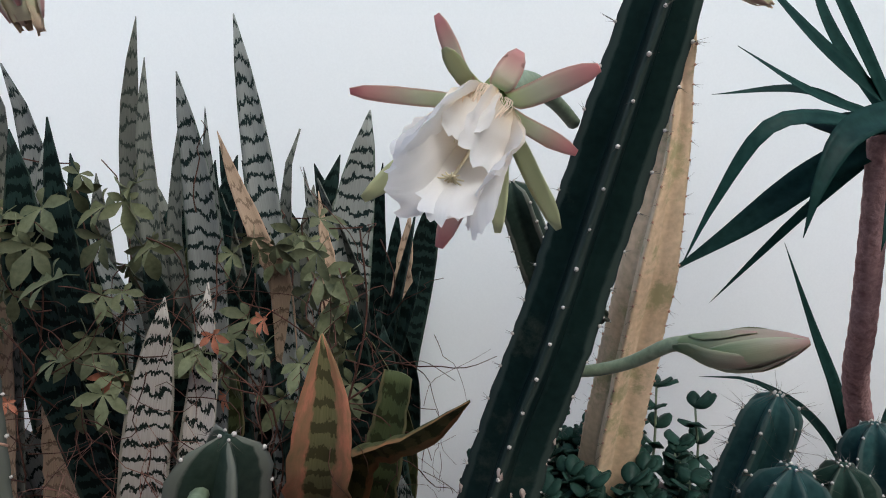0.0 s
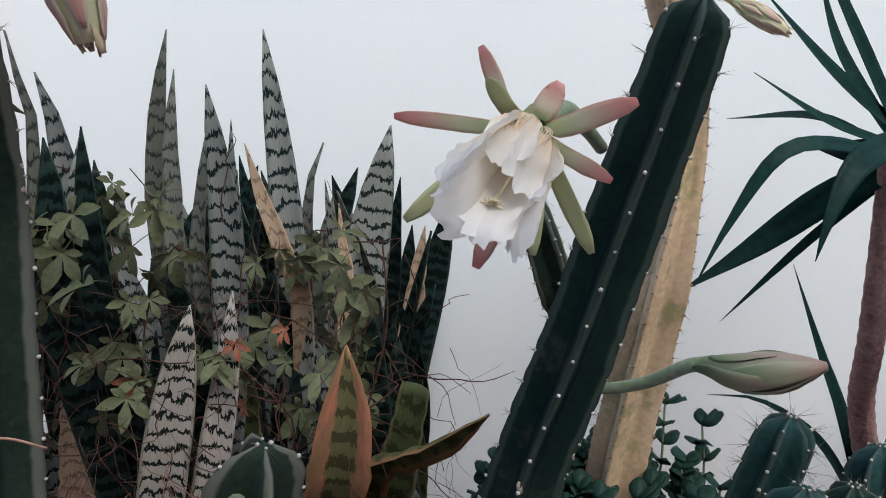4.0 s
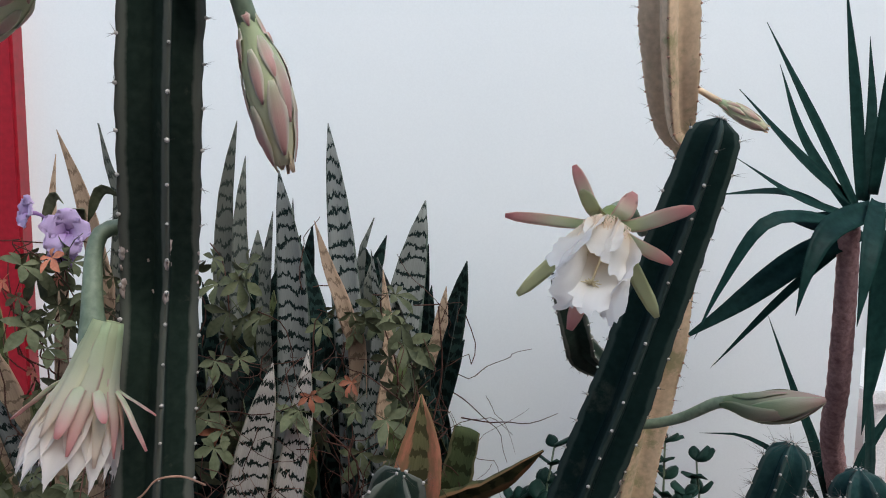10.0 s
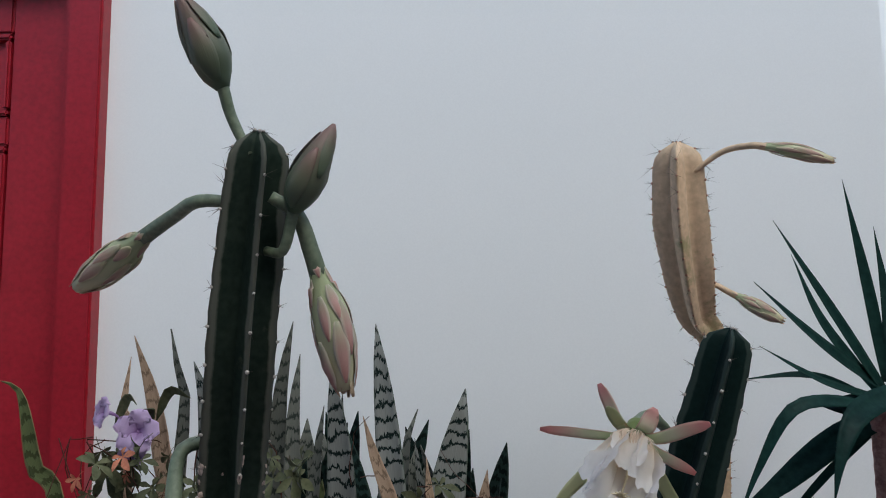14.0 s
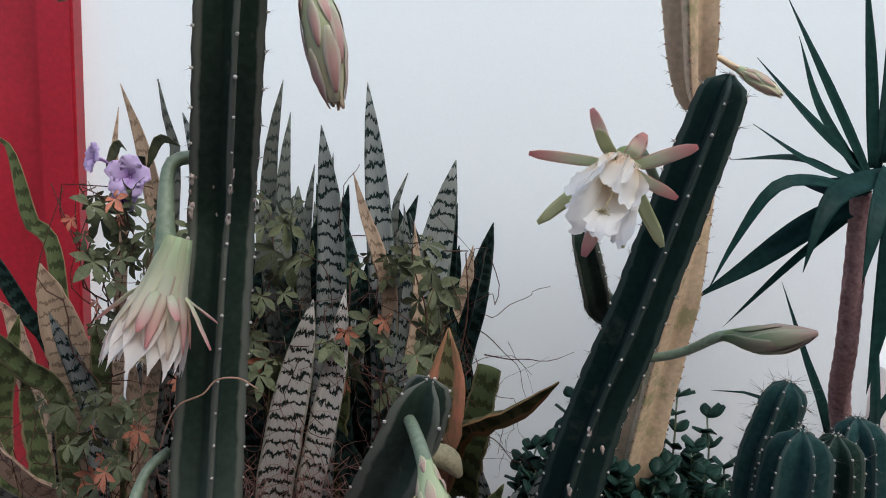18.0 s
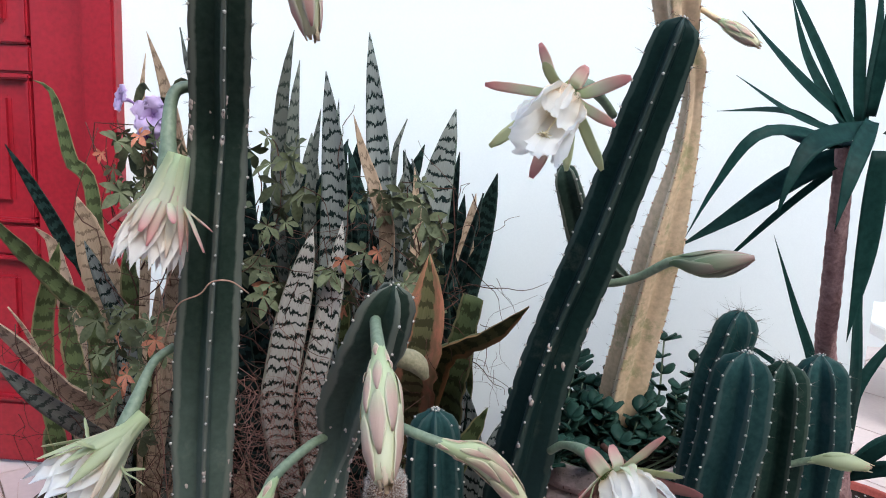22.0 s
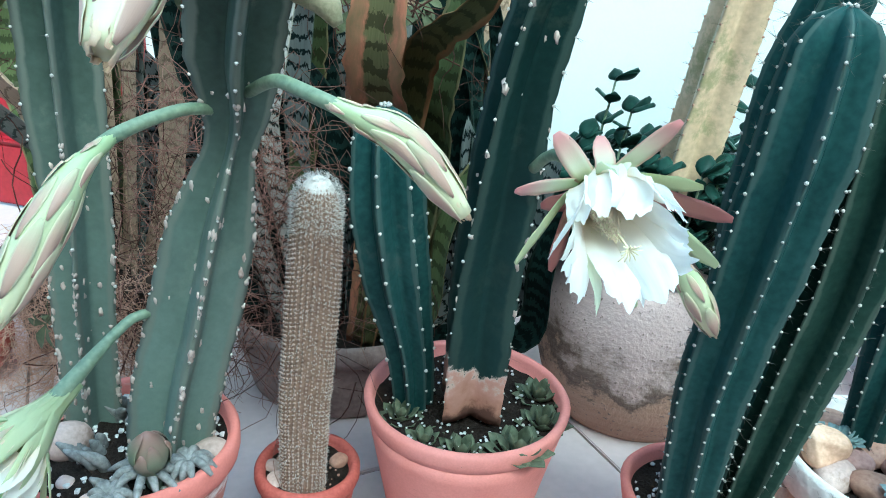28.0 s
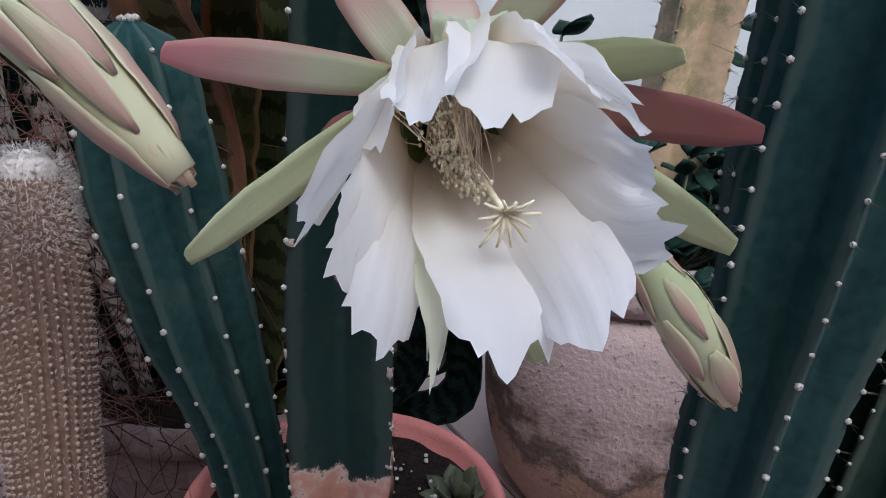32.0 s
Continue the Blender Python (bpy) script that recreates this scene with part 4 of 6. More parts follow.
def rosette(label, at, r, skin, seed, rows=4, lift=0.7, name="rosette_succulent"):
    rnd = random.Random(seed)
    root = thing(name, label, "succulent", "rosette succulents", at)
    o = Vector(at)
    for q in range(rows):
        n = 5 + 2 * q
        k = (q + 1) / rows
        for j in range(n):
            g = 6.283 * (j + 0.5 * (q % 2) + rnd.uniform(-0.1, 0.1)) / n
            e = Vector((math.cos(g), math.sin(g), 0))
            up = lift * (1 - 0.75 * k)
            pts = [o + e * 0.05 * r + Vector((0, 0, 0.1 * r)), o + e * 0.55 * r * k + Vector((0, 0, (0.14 + up * 0.3) * r)), o + e * r * k * rnd.uniform(0.9, 1.05) + Vector((0, 0, (0.12 + up) * r))]
            part("leaf", petal_bm(pts, 0.6 * r * (0.6 + 0.5 * k), (0.5, 0.85, 1.0, 0.75, 0.05), (0, 0, 1), seed + j, 0.0, 0.15, 5, 3, 0.002), skin, root)
    return root


def strands(name, label, amount, lo, hi, length, skin, seed, droop=0.5, r=0.0007, kind="stuff", curl=0.6):
    rnd = random.Random(seed)
    bm = bmesh.new()
    for _ in range(amount):
        p = Vector([rnd.uniform(a, b) for a, b in zip(lo, hi)])
        d = Vector((rnd.gauss(0, 1), rnd.gauss(0, 0.6), rnd.gauss(0, 0.7))).normalized()
        pts = [p]
        for _ in range(5):
            d = (d + Vector((rnd.gauss(0, curl), rnd.gauss(0, curl), rnd.gauss(-droop * 0.3, curl)))).normalized()
            p = p + d * length * rnd.uniform(0.12, 0.3)
            p.z = max(p.z, 0.004)
            pts.append(p)
        tube(bm, curve(pts, 10), (r * rnd.uniform(0.7, 1.6), r * 0.5), 3)
    return tagged(part(name, bm, skin, None, label, kind=kind), category="dry vine")


# ---- structure ----
WALL = 1.56
bm = bmesh.new()
box(bm, (-8, -8, -0.2), (8, 9, -0.006))
tagged(part("ground", bm, "grout", None, "grey-brown grout bed between floor tiles", False), category="floor", kind="structure")
floor = tagged(new("floor"), "beige ceramic floor tiles laid diagonally", "floor", kind="structure")
bm = bmesh.new()
box(bm, (-0.2247, -0.2247, -0.012), (0.2247, 0.2247, 0.0), 0.002)
tile_mesh = None
rest = bmesh.new()
D1, D2 = Vector((0.743, 0.669, 0)), Vector((-0.669, 0.743, 0))
for i in range(-16, 18):
    for j in range(-18, 18):
        c = D1 * (-0.068 + 0.455 * (i + 0.5)) + D2 * (0.295 + 0.455 * (j + 0.5))
        if not (-2.2 < c.x < 3.2 and -2.2 < c.y < 4.3):
            if -3.4 < c.x < 6.1 and -2.9 < c.y < (1.5 if c.x < 0.9 else 3.5):
                rest.faces.new([rest.verts.new(c + a * 0.2247 * D1 + b * 0.2247 * D2) for a, b in ((-1, -1), (1, -1), (1, 1), (-1, 1))])
            continue
        if tile_mesh is None:
            o = part("tile", bm, "tile", floor, smooth=False)
            tile_mesh = o.data
        else:
            o = new("tile", tile_mesh)
            o.parent = floor
        o.matrix_basis = Matrix.Translation(c) @ Matrix.Rotation(math.atan2(D1.y, D1.x), 4, "Z")
side = bmesh.ops.extrude_face_region(rest, geom=rest.faces[:])
bmesh.ops.translate(rest, verts=[v for v in side["geom"] if isinstance(v, bmesh.types.BMVert)], vec=(0, 0, 0.0))
bmesh.ops.translate(rest, verts=[v for v in rest.verts if v not in set(side["geom"])], vec=(0, 0, -0.012))
part("tiles_beyond", rest, "tile", floor, "further tiles of the patio floor", False, "stuff")


def wall(name, lo, hi, label, skin="wall"):
    bm = bmesh.new()
    box(bm, lo, hi)
    return tagged(part(name, bm, skin, None, label, False), category="wall", kind="structure")


wall("wall_north", (-1.07, WALL, 0), (0.95, WALL + 0.2, 3.4), "smooth white plastered wall in shade")
wall("wall_north_left", (-3.5, WALL, 0), (-2.25, WALL + 0.2, 3.4), "smooth white plastered wall")
wall("wall_lintel", (-2.25, WALL, 2.2), (-1.07, WALL + 0.2, 3.4), "white plaster over the door")
wall("wall_return", (0.75, WALL + 0.2, 0), (0.95, 3.6, 3.4), "white plastered side wall")
wall("wall_far", (0.95, 3.6, 0), (3.4, 3.8, 3.4), "bright white plastered wall across the patio")

# red panelled door in its frame
door = tagged(new("door_1"), "closed red painted wooden door with raised panels", "door", kind="structure")
door.location = (-1.66, WALL, 0)


def door_part(name, lo, hi, bevel=0.006, label="", under=None):
    bm = bmesh.new()
    box(bm, lo, hi, bevel)
    return part(name, bm, "red", under or door, label, False)


Y = WALL
door_part("frame", (-1.155, Y - 0.045, 0), (-1.065, Y + 0.12, 2.25))
door_part("frame", (-1.175, Y - 0.02, 0), (-1.157, Y + 0.12, 2.2), 0.004)
door_part("frame", (-2.26, Y - 0.045, 0), (-2.17, Y + 0.12, 2.25))
door_part("frame", (-2.168, Y - 0.04, 2.16), (-1.157, Y + 0.12, 2.25))
door_part("stile", (-1.345, Y + 0.03, 0.01), (-1.178, Y + 0.075, 2.155))
door_part("stile", (-2.165, Y + 0.03, 0.01), (-2.0, Y + 0.075, 2.155))
for lo, hi in ((0.01, 0.2), (0.65, 0.74), (1.165, 1.24), (1.72, 1.8), (2.03, 2.155)):
    door_part("rail", (-1.998, Y + 0.031, lo), (-1.347, Y + 0.074, hi))
for lo, hi in ((0.2, 0.65), (0.74, 1.165), (1.24, 1.72), (1.8, 2.03)):
    inset = door_part("panel", (-2.0, Y + 0.05, lo), (-1.345, Y + 0.062, hi), 0.0)
    door_part("moulding", (-1.365, Y + 0.026, lo + 0.02), (-1.349, Y + 0.06, hi - 0.02), 0.005, under=inset)
    door_part("moulding", (-1.985, Y + 0.026, lo + 0.002), (-1.349, Y + 0.06, lo + 0.018), 0.005, under=inset)
    door_part("moulding", (-1.985, Y + 0.026, hi - 0.018), (-1.349, Y + 0.06, hi - 0.002), 0.005, under=inset)
    door_part("raised_field", (-1.93, Y + 0.038, lo + 0.06), (-1.42, Y + 0.06, hi - 0.06), 0.01, under=inset)

# ---- pots ----
pot("painted_pot", "terracotta pot with flaking white paint on the tiles", (-0.385, 0.555, 0), 0.132, 0.08, 0.235, "painted", 0.035, rim_skin="terra")
pot("terracotta_pot", "large salmon terracotta pot with weathered lower edge", (-0.012, 0.795, 0), 0.147, 0.1, 0.235, "terra_worn", 0.032, flush=True)
pot("small_terracotta_pot", "small dark red terracotta pot", (-0.212, 0.695, 0), 0.074, 0.052, 0.13, "terra_dark", 0.025, 0.005, 0.018)
pot("brown_pot", "orange terracotta pot with soil and perlite", (0.315, 0.765, 0), 0.102, 0.066, 0.18, "terra", 0.032, flush=True)
pot("whitewashed_pot", "round cream pot with chipped whitewashed rim", (0.57, 0.875, 0), 0.15, 0.085, 0.22, "white_pot", 0.05, 0.01, 0.03, 0.035, "white_rim", 0.03)
pot("weathered_pot", "large weathered pale clay pot with dark stains", (0.232, 1.235, 0), 0.185, 0.15, 0.39, "layered", 0.06, 0.012, 0.05, 0.036, wobble=0.04)
pot("yucca_pot", "wide red terracotta bowl", (0.86, 1.37, 0), 0.17, 0.11, 0.2, "terra_dark", 0.03)
pot("low_planter", "low weathered clay planter behind the cacti", (-0.34, 1.13, 0), 0.22, 0.18, 0.17, "old_pot", 0.04, 0.01, 0.03, wobble=0.04)
# Assumed planter under the leaves, its dark colour replacing the shade there.
pot("door_planter", "assumed clay planter beside the door, darkened for shade", (-0.86, 1.1, 0), 0.2, 0.16, 0.2, "dark_clay", 0.04, 0.01, 0.03, wobble=0.04)

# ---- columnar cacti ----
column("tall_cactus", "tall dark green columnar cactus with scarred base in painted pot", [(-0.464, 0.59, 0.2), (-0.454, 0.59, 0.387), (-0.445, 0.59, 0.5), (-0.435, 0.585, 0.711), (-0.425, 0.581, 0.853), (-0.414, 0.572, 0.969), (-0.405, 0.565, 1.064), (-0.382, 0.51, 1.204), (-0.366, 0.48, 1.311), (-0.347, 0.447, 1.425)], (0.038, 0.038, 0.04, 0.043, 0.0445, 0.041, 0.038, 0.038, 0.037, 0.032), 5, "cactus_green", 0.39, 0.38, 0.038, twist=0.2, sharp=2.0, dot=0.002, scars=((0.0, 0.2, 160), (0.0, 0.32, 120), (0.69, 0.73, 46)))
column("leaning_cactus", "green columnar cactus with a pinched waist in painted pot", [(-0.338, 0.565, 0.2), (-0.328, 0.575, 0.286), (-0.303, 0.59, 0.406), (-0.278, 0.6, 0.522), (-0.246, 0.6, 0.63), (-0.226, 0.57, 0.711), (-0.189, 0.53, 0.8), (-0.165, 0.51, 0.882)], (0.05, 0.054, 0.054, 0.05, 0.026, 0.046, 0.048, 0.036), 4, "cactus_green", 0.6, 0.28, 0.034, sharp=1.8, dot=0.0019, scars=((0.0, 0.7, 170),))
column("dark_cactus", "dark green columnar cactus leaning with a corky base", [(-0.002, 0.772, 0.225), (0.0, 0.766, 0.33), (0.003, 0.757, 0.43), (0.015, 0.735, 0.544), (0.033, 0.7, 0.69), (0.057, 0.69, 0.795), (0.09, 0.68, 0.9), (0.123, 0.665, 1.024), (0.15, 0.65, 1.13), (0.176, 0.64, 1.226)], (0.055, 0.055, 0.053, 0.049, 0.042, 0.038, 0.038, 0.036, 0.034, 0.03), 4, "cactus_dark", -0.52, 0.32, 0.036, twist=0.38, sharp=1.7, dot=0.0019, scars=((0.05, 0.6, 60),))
column("yellow_cactus", "yellowed columnar cactus with corky ribs in weathered pot", [(0.25, 1.24, 0.34), (0.255, 1.2, 0.5), (0.268, 1.17, 0.65), (0.29, 1.11, 0.886), (0.308, 1.08, 1.066), (0.298, 1.05, 1.2), (0.268, 1.04, 1.243), (0.24, 0.99, 1.32), (0.223, 0.96, 1.4), (0.211, 0.926, 1.53)], (0.05, 0.052, 0.05, 0.048, 0.044, 0.028, 0.018, 0.038, 0.047, 0.038), 4, "cactus_yellow", -0.5, 0.42, 0.026, spine=0.012, dot=0.0021, dot_skin="cork")
column("arm_cactus", "small yellow-green cactus arm behind the dark column", [(0.23, 1.14, 0.78), (0.1300, 1.0400, 0.8600), (0.1080, 1.0000, 0.9010), (0.0930, 0.9800, 0.9430), (0.0780, 0.9600, 0.9830), (0.0670, 0.9500, 1.0200)], (0.012, 0.02, 0.03, 0.033, 0.031, 0.026), 4, "cactus_green", 0.3, 0.45, 0.024)
column("blue_cactus", "blue-green columnar cactus with white dotted ribs", [(0.29, 0.715, 0.155), (0.286, 0.7, 0.3), (0.284, 0.69, 0.37), (0.294, 0.67, 0.532), (0.303, 0.65, 0.68), (0.306, 0.642, 0.79)], (0.034, 0.038, 0.042, 0.046, 0.048, 0.04), 6, "cactus_blue", 0.0, 0.48, 0.02, dot=0.0018)
column("blue_cactus", "taller blue-green cactus with a spiny crown", [(0.325, 0.79, 0.155), (0.31, 0.75, 0.45), (0.298, 0.73, 0.6), (0.295, 0.722, 0.711), (0.31, 0.715, 0.784), (0.318, 0.71, 0.832)], (0.036, 0.042, 0.046, 0.044, 0.034, 0.032), 6, "cactus_blue", 0.4, 0.48, 0.022, spine=0.014, dot=0.0018)
column("blue_cactus", "green columnar cactus in brown terracotta pot", [(0.364, 0.765, 0.155), (0.379, 0.75, 0.338), (0.394, 0.73, 0.515), (0.39, 0.71, 0.669), (0.383, 0.7, 0.763)], (0.03, 0.038, 0.042, 0.042, 0.036), 6, "cactus_young", 0.2, 0.48, 0.021, dot=0.0018)
column("blue_cactus", "blue-green columnar cactus in whitewashed pot", [(0.534, 0.905, 0.18), (0.533, 0.9, 0.329), (0.537, 0.89, 0.48), (0.527, 0.88, 0.627), (0.517, 0.88, 0.724)], (0.026, 0.034, 0.044, 0.05, 0.042), 6, "cactus_blue", 0.1, 0.48, 0.022, dot=0.0018)
column("small_cactus", "small dark ribbed cactus among pebbles", [(0.58, 0.765, 0.17), (0.585, 0.765, 0.243), (0.604, 0.77, 0.376), (0.616, 0.776, 0.468)], (0.034, 0.042, 0.042, 0.03), 5, "cactus_young", 0.3, 0.5, 0.017, dot=0.0016)
column("barrel_cactus", "blue-green ribbed cactus with white areoles in large pot", [(-0.083, 0.77, 0.2), (-0.09, 0.76, 0.3), (-0.11, 0.74, 0.424), (-0.12, 0.72, 0.547), (-0.122, 0.712, 0.644)], (0.028, 0.034, 0.046, 0.048, 0.038), 7, "cactus_blue", 0.1, 0.55, 0.033, 0.004, dot=0.0025, sharp=1.0)

# hairy cactus
hair = column("hairy_cactus", "slim woolly cactus with a white tip in small pot", [(-0.207, 0.668, 0.1), (-0.205, 0.668, 0.18), (-0.202, 0.668, 0.262), (-0.193, 0.675, 0.425), (-0.19, 0.68, 0.555)], (0.03, 0.031, 0.032, 0.033, 0.033, 0.033, 0.031, 0.02), 30, "hairy", 0.0, 0.93, 0.006, 0.003, dot=0.0015, spine_skin="wool", dot_skin="tuft")

# ---- snake plants ----
snake_c = thing("snake_plant", "dense clump of banded snake plant leaves", "snake plant", "snake plants", (-0.34, 1.13, 0.14))
snake_l = thing("snake_plant", "old snake plant clump with dried tips beside red door", "snake plant", "snake plants", (-0.86, 1.1, 0.17))


def S(pts, w, skin, turn=0.0, plant=None, **more):
    plant = plant or snake_c
    o = plant.location
    last = Vector(pts[-1])
    foot = Vector((o.x + 0.55 * (last.x - o.x), o.y + 0.6 * (last.y - o.y), 0.15))
    foot.x, foot.y = max(o.x - 0.17, min(o.x + 0.17, foot.x)), max(o.y - 0.17, min(o.y + 0.17, foot.y))
    snake_leaf(plant, pts, w * 1.36, skin, turn, foot, **more)


S([(-0.296, 1.0, 1.237), (-0.275, 1.0, 1.039), (-0.261, 1.0, 0.826), (-0.258, 1.0, 0.579)], 0.036, "snake")
S([(-0.141, 1.16, 1.111), (-0.177, 1.16, 0.922), (-0.198, 1.16, 0.726), (-0.215, 1.16, 0.549)], 0.058, "snake", 0.1)
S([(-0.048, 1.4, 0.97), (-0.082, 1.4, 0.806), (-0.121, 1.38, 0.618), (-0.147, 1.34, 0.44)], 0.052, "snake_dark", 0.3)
S([(-0.453, 1.06, 1.243), (-0.472, 1.06, 1.138), (-0.479, 1.06, 1.039), (-0.474, 1.06, 0.893)], 0.026, "snake_grey", 0.6)
S([(-0.433, 1.03, 1.185), (-0.444, 1.03, 1.084), (-0.444, 1.03, 0.987), (-0.441, 1.03, 0.854)], 0.025, "snake_grey", -0.3)
S([(-0.37, 0.98, 1.163), (-0.353, 0.98, 1.005), (-0.35, 0.98, 0.824), (-0.364, 0.98, 0.532)], 0.04, "snake")
S([(-0.388, 1.02, 1.097), (-0.402, 1.02, 0.989), (-0.405, 1.02, 0.858)], 0.02, "snake_grey")
S([(-0.361, 1.05, 1.118), (-0.363, 1.05, 1.034), (-0.358, 1.05, 0.923)], 0.017, "snake")
S([(-0.311, 0.95, 1.087), (-0.291, 0.95, 1.019), (-0.263, 0.95, 0.939), (-0.25, 1.0, 0.8)], 0.024, "snake_tan", 0.3)
S([(-0.227, 1.05, 1.086), (-0.247, 1.05, 1.029), (-0.256, 1.05, 0.907)], 0.023, "snake_grey", -0.4)
S([(-0.236, 1.1, 1.028), (-0.229, 1.1, 0.96), (-0.226, 1.1, 0.845)], 0.018, "snake")
S([(-0.215, 1.1, 0.992), (-0.21, 1.1, 0.927), (-0.207, 1.1, 0.811)], 0.02, "snake_tan")
S([(-0.134, 1.25, 1.022), (-0.145, 1.25, 0.915), (-0.158, 1.25, 0.76)], 0.028, "snake_dark")
S([(-0.095, 1.33, 0.925), (-0.108, 1.33, 0.829), (-0.127, 1.33, 0.692)], 0.034, "snake_tan")
S([(-0.358, 0.86, 0.89), (-0.381, 0.86, 0.784), (-0.408, 0.86, 0.639), (-0.421, 0.88, 0.512)], 0.045, "snake_bright")
S([(-0.311, 0.88, 0.904), (-0.325, 0.88, 0.783), (-0.357, 0.88, 0.615), (-0.37, 0.9, 0.529)], 0.035, "snake_bright")
S([(-0.146, 0.76, 0.877), (-0.147, 0.76, 0.805), (-0.156, 0.77, 0.732), (-0.17, 0.8, 0.656), (-0.19, 0.9, 0.5)], 0.062, "snake_rust", 0.2)
S([(-0.078, 0.88, 0.785), (-0.093, 0.88, 0.708), (-0.113, 0.89, 0.614), (-0.135, 0.93, 0.487)], 0.06, "snake_olive", -0.2, flat=True)
S([(0.012, 0.745, 0.807), (-0.045, 0.78, 0.743), (-0.097, 0.81, 0.706), (-0.145, 0.88, 0.62)], 0.04, "snake_edged", 0.4, cup=0.35)
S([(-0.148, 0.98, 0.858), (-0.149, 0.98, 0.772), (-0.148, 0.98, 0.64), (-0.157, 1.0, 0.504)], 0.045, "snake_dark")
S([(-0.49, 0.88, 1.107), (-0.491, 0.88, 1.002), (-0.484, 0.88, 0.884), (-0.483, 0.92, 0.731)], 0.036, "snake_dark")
S([(-0.603, 0.98, 1.176), (-0.584, 0.98, 1.119), (-0.573, 0.98, 1.052), (-0.565, 0.98, 0.944), (-0.5, 1.02, 0.6)], 0.042, "snake")
S([(-0.512, 0.92, 1.101), (-0.523, 0.92, 1.027), (-0.533, 0.92, 0.932), (-0.525, 0.93, 0.848)], 0.032, "snake", 0.2)
S([(-0.538, 0.88, 1.093), (-0.534, 0.88, 1.017), (-0.539, 0.88, 0.919), (-0.535, 0.9, 0.801)], 0.044, "snake_dark")
for pts, w, skin in (
    ([(-0.711, 0.99, 1.221), (-0.679, 0.99, 1.126), (-0.658, 0.99, 1.021), (-0.653, 0.99, 0.891)], 0.026, "snake_tan"),
    ([(-0.652, 1.0, 1.232), (-0.637, 1.0, 1.149), (-0.629, 1.0, 1.022)], 0.022, "snake_grey"),
    ([(-0.729, 1.02, 1.184), (-0.739, 1.02, 1.092), (-0.729, 1.02, 0.984)], 0.017, "snake_tan"),
    ([(-1.079, 1.2, 1.132), (-1.034, 1.2, 1.104), (-0.998, 1.2, 0.961), (-0.947, 1.2, 0.849)], 0.026, "snake_olive"),
    ([(-0.913, 1.08, 0.895), (-0.884, 1.08, 0.795), (-0.855, 1.08, 0.676), (-0.852, 1.08, 0.527)], 0.064, "snake_tan"),
    ([(-1.115, 1.15, 0.992), (-1.047, 1.15, 0.887), (-0.985, 1.15, 0.777), (-0.922, 1.15, 0.654)], 0.026, "snake_dark"),
    ([(-1.077, 1.0, 0.877), (-0.985, 1.0, 0.791), (-0.904, 1.0, 0.716), (-0.835, 1.0, 0.627)], 0.036, "snake_olive"),
    ([(-1.036, 1.12, 0.817), (-0.998, 1.12, 0.782), (-0.975, 1.12, 0.683), (-0.958, 1.12, 0.582)], 0.048, "snake_tan"),
    ([(-0.917, 1.02, 0.704), (-0.907, 1.02, 0.616), (-0.891, 1.02, 0.52), (-0.888, 1.02, 0.422)], 0.04, "snake_olive"),
    ([(-0.993, 0.88, 0.695), (-0.918, 0.88, 0.636), (-0.854, 0.9, 0.553), (-0.8, 0.95, 0.459)], 0.055, "snake_tan"),
    ([(-0.983, 0.95, 0.688), (-0.944, 0.95, 0.634), (-0.9, 0.95, 0.546), (-0.856, 0.95, 0.456)], 0.015, "snake_tan"),
    ([(-0.903, 0.8, 0.632), (-0.843, 0.82, 0.564), (-0.79, 0.87, 0.486), (-0.77, 0.95, 0.39)], 0.045, "snake_grey"),
    ([(-0.794, 1.05, 0.806), (-0.787, 1.05, 0.712), (-0.776, 1.05, 0.617), (-0.774, 1.05, 0.469)], 0.046, "snake_olive"),
    ([(-0.728, 1.05, 0.734), (-0.729, 1.05, 0.644), (-0.724, 1.05, 0.523), (-0.735, 1.05, 0.423)], 0.035, "snake_tan"),
):
    S(pts, w, skin, 0.0, snake_l)
# Added near-black leaves that stand in for the shade deep in the clump.
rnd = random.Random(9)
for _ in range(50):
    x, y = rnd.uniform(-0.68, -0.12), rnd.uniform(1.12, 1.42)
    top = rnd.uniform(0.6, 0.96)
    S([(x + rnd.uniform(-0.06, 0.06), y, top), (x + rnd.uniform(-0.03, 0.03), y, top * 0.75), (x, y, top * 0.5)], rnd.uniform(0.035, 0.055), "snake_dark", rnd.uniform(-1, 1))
# More added leaves, mostly near-black, closing pale gaps in place of shade.
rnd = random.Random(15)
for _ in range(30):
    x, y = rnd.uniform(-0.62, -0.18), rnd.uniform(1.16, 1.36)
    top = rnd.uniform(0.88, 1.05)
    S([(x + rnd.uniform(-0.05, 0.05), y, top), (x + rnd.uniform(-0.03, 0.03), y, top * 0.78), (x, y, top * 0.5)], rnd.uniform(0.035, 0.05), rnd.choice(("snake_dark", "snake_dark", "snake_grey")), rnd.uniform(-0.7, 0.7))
# Added mixed filler, about half near-black to paint shade between the leaves.
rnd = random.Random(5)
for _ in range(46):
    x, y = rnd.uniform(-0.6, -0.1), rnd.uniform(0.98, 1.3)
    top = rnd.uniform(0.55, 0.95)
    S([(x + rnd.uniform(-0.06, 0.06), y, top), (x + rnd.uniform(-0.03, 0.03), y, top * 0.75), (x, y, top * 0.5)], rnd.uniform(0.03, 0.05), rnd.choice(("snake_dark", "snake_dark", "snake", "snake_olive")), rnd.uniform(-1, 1))
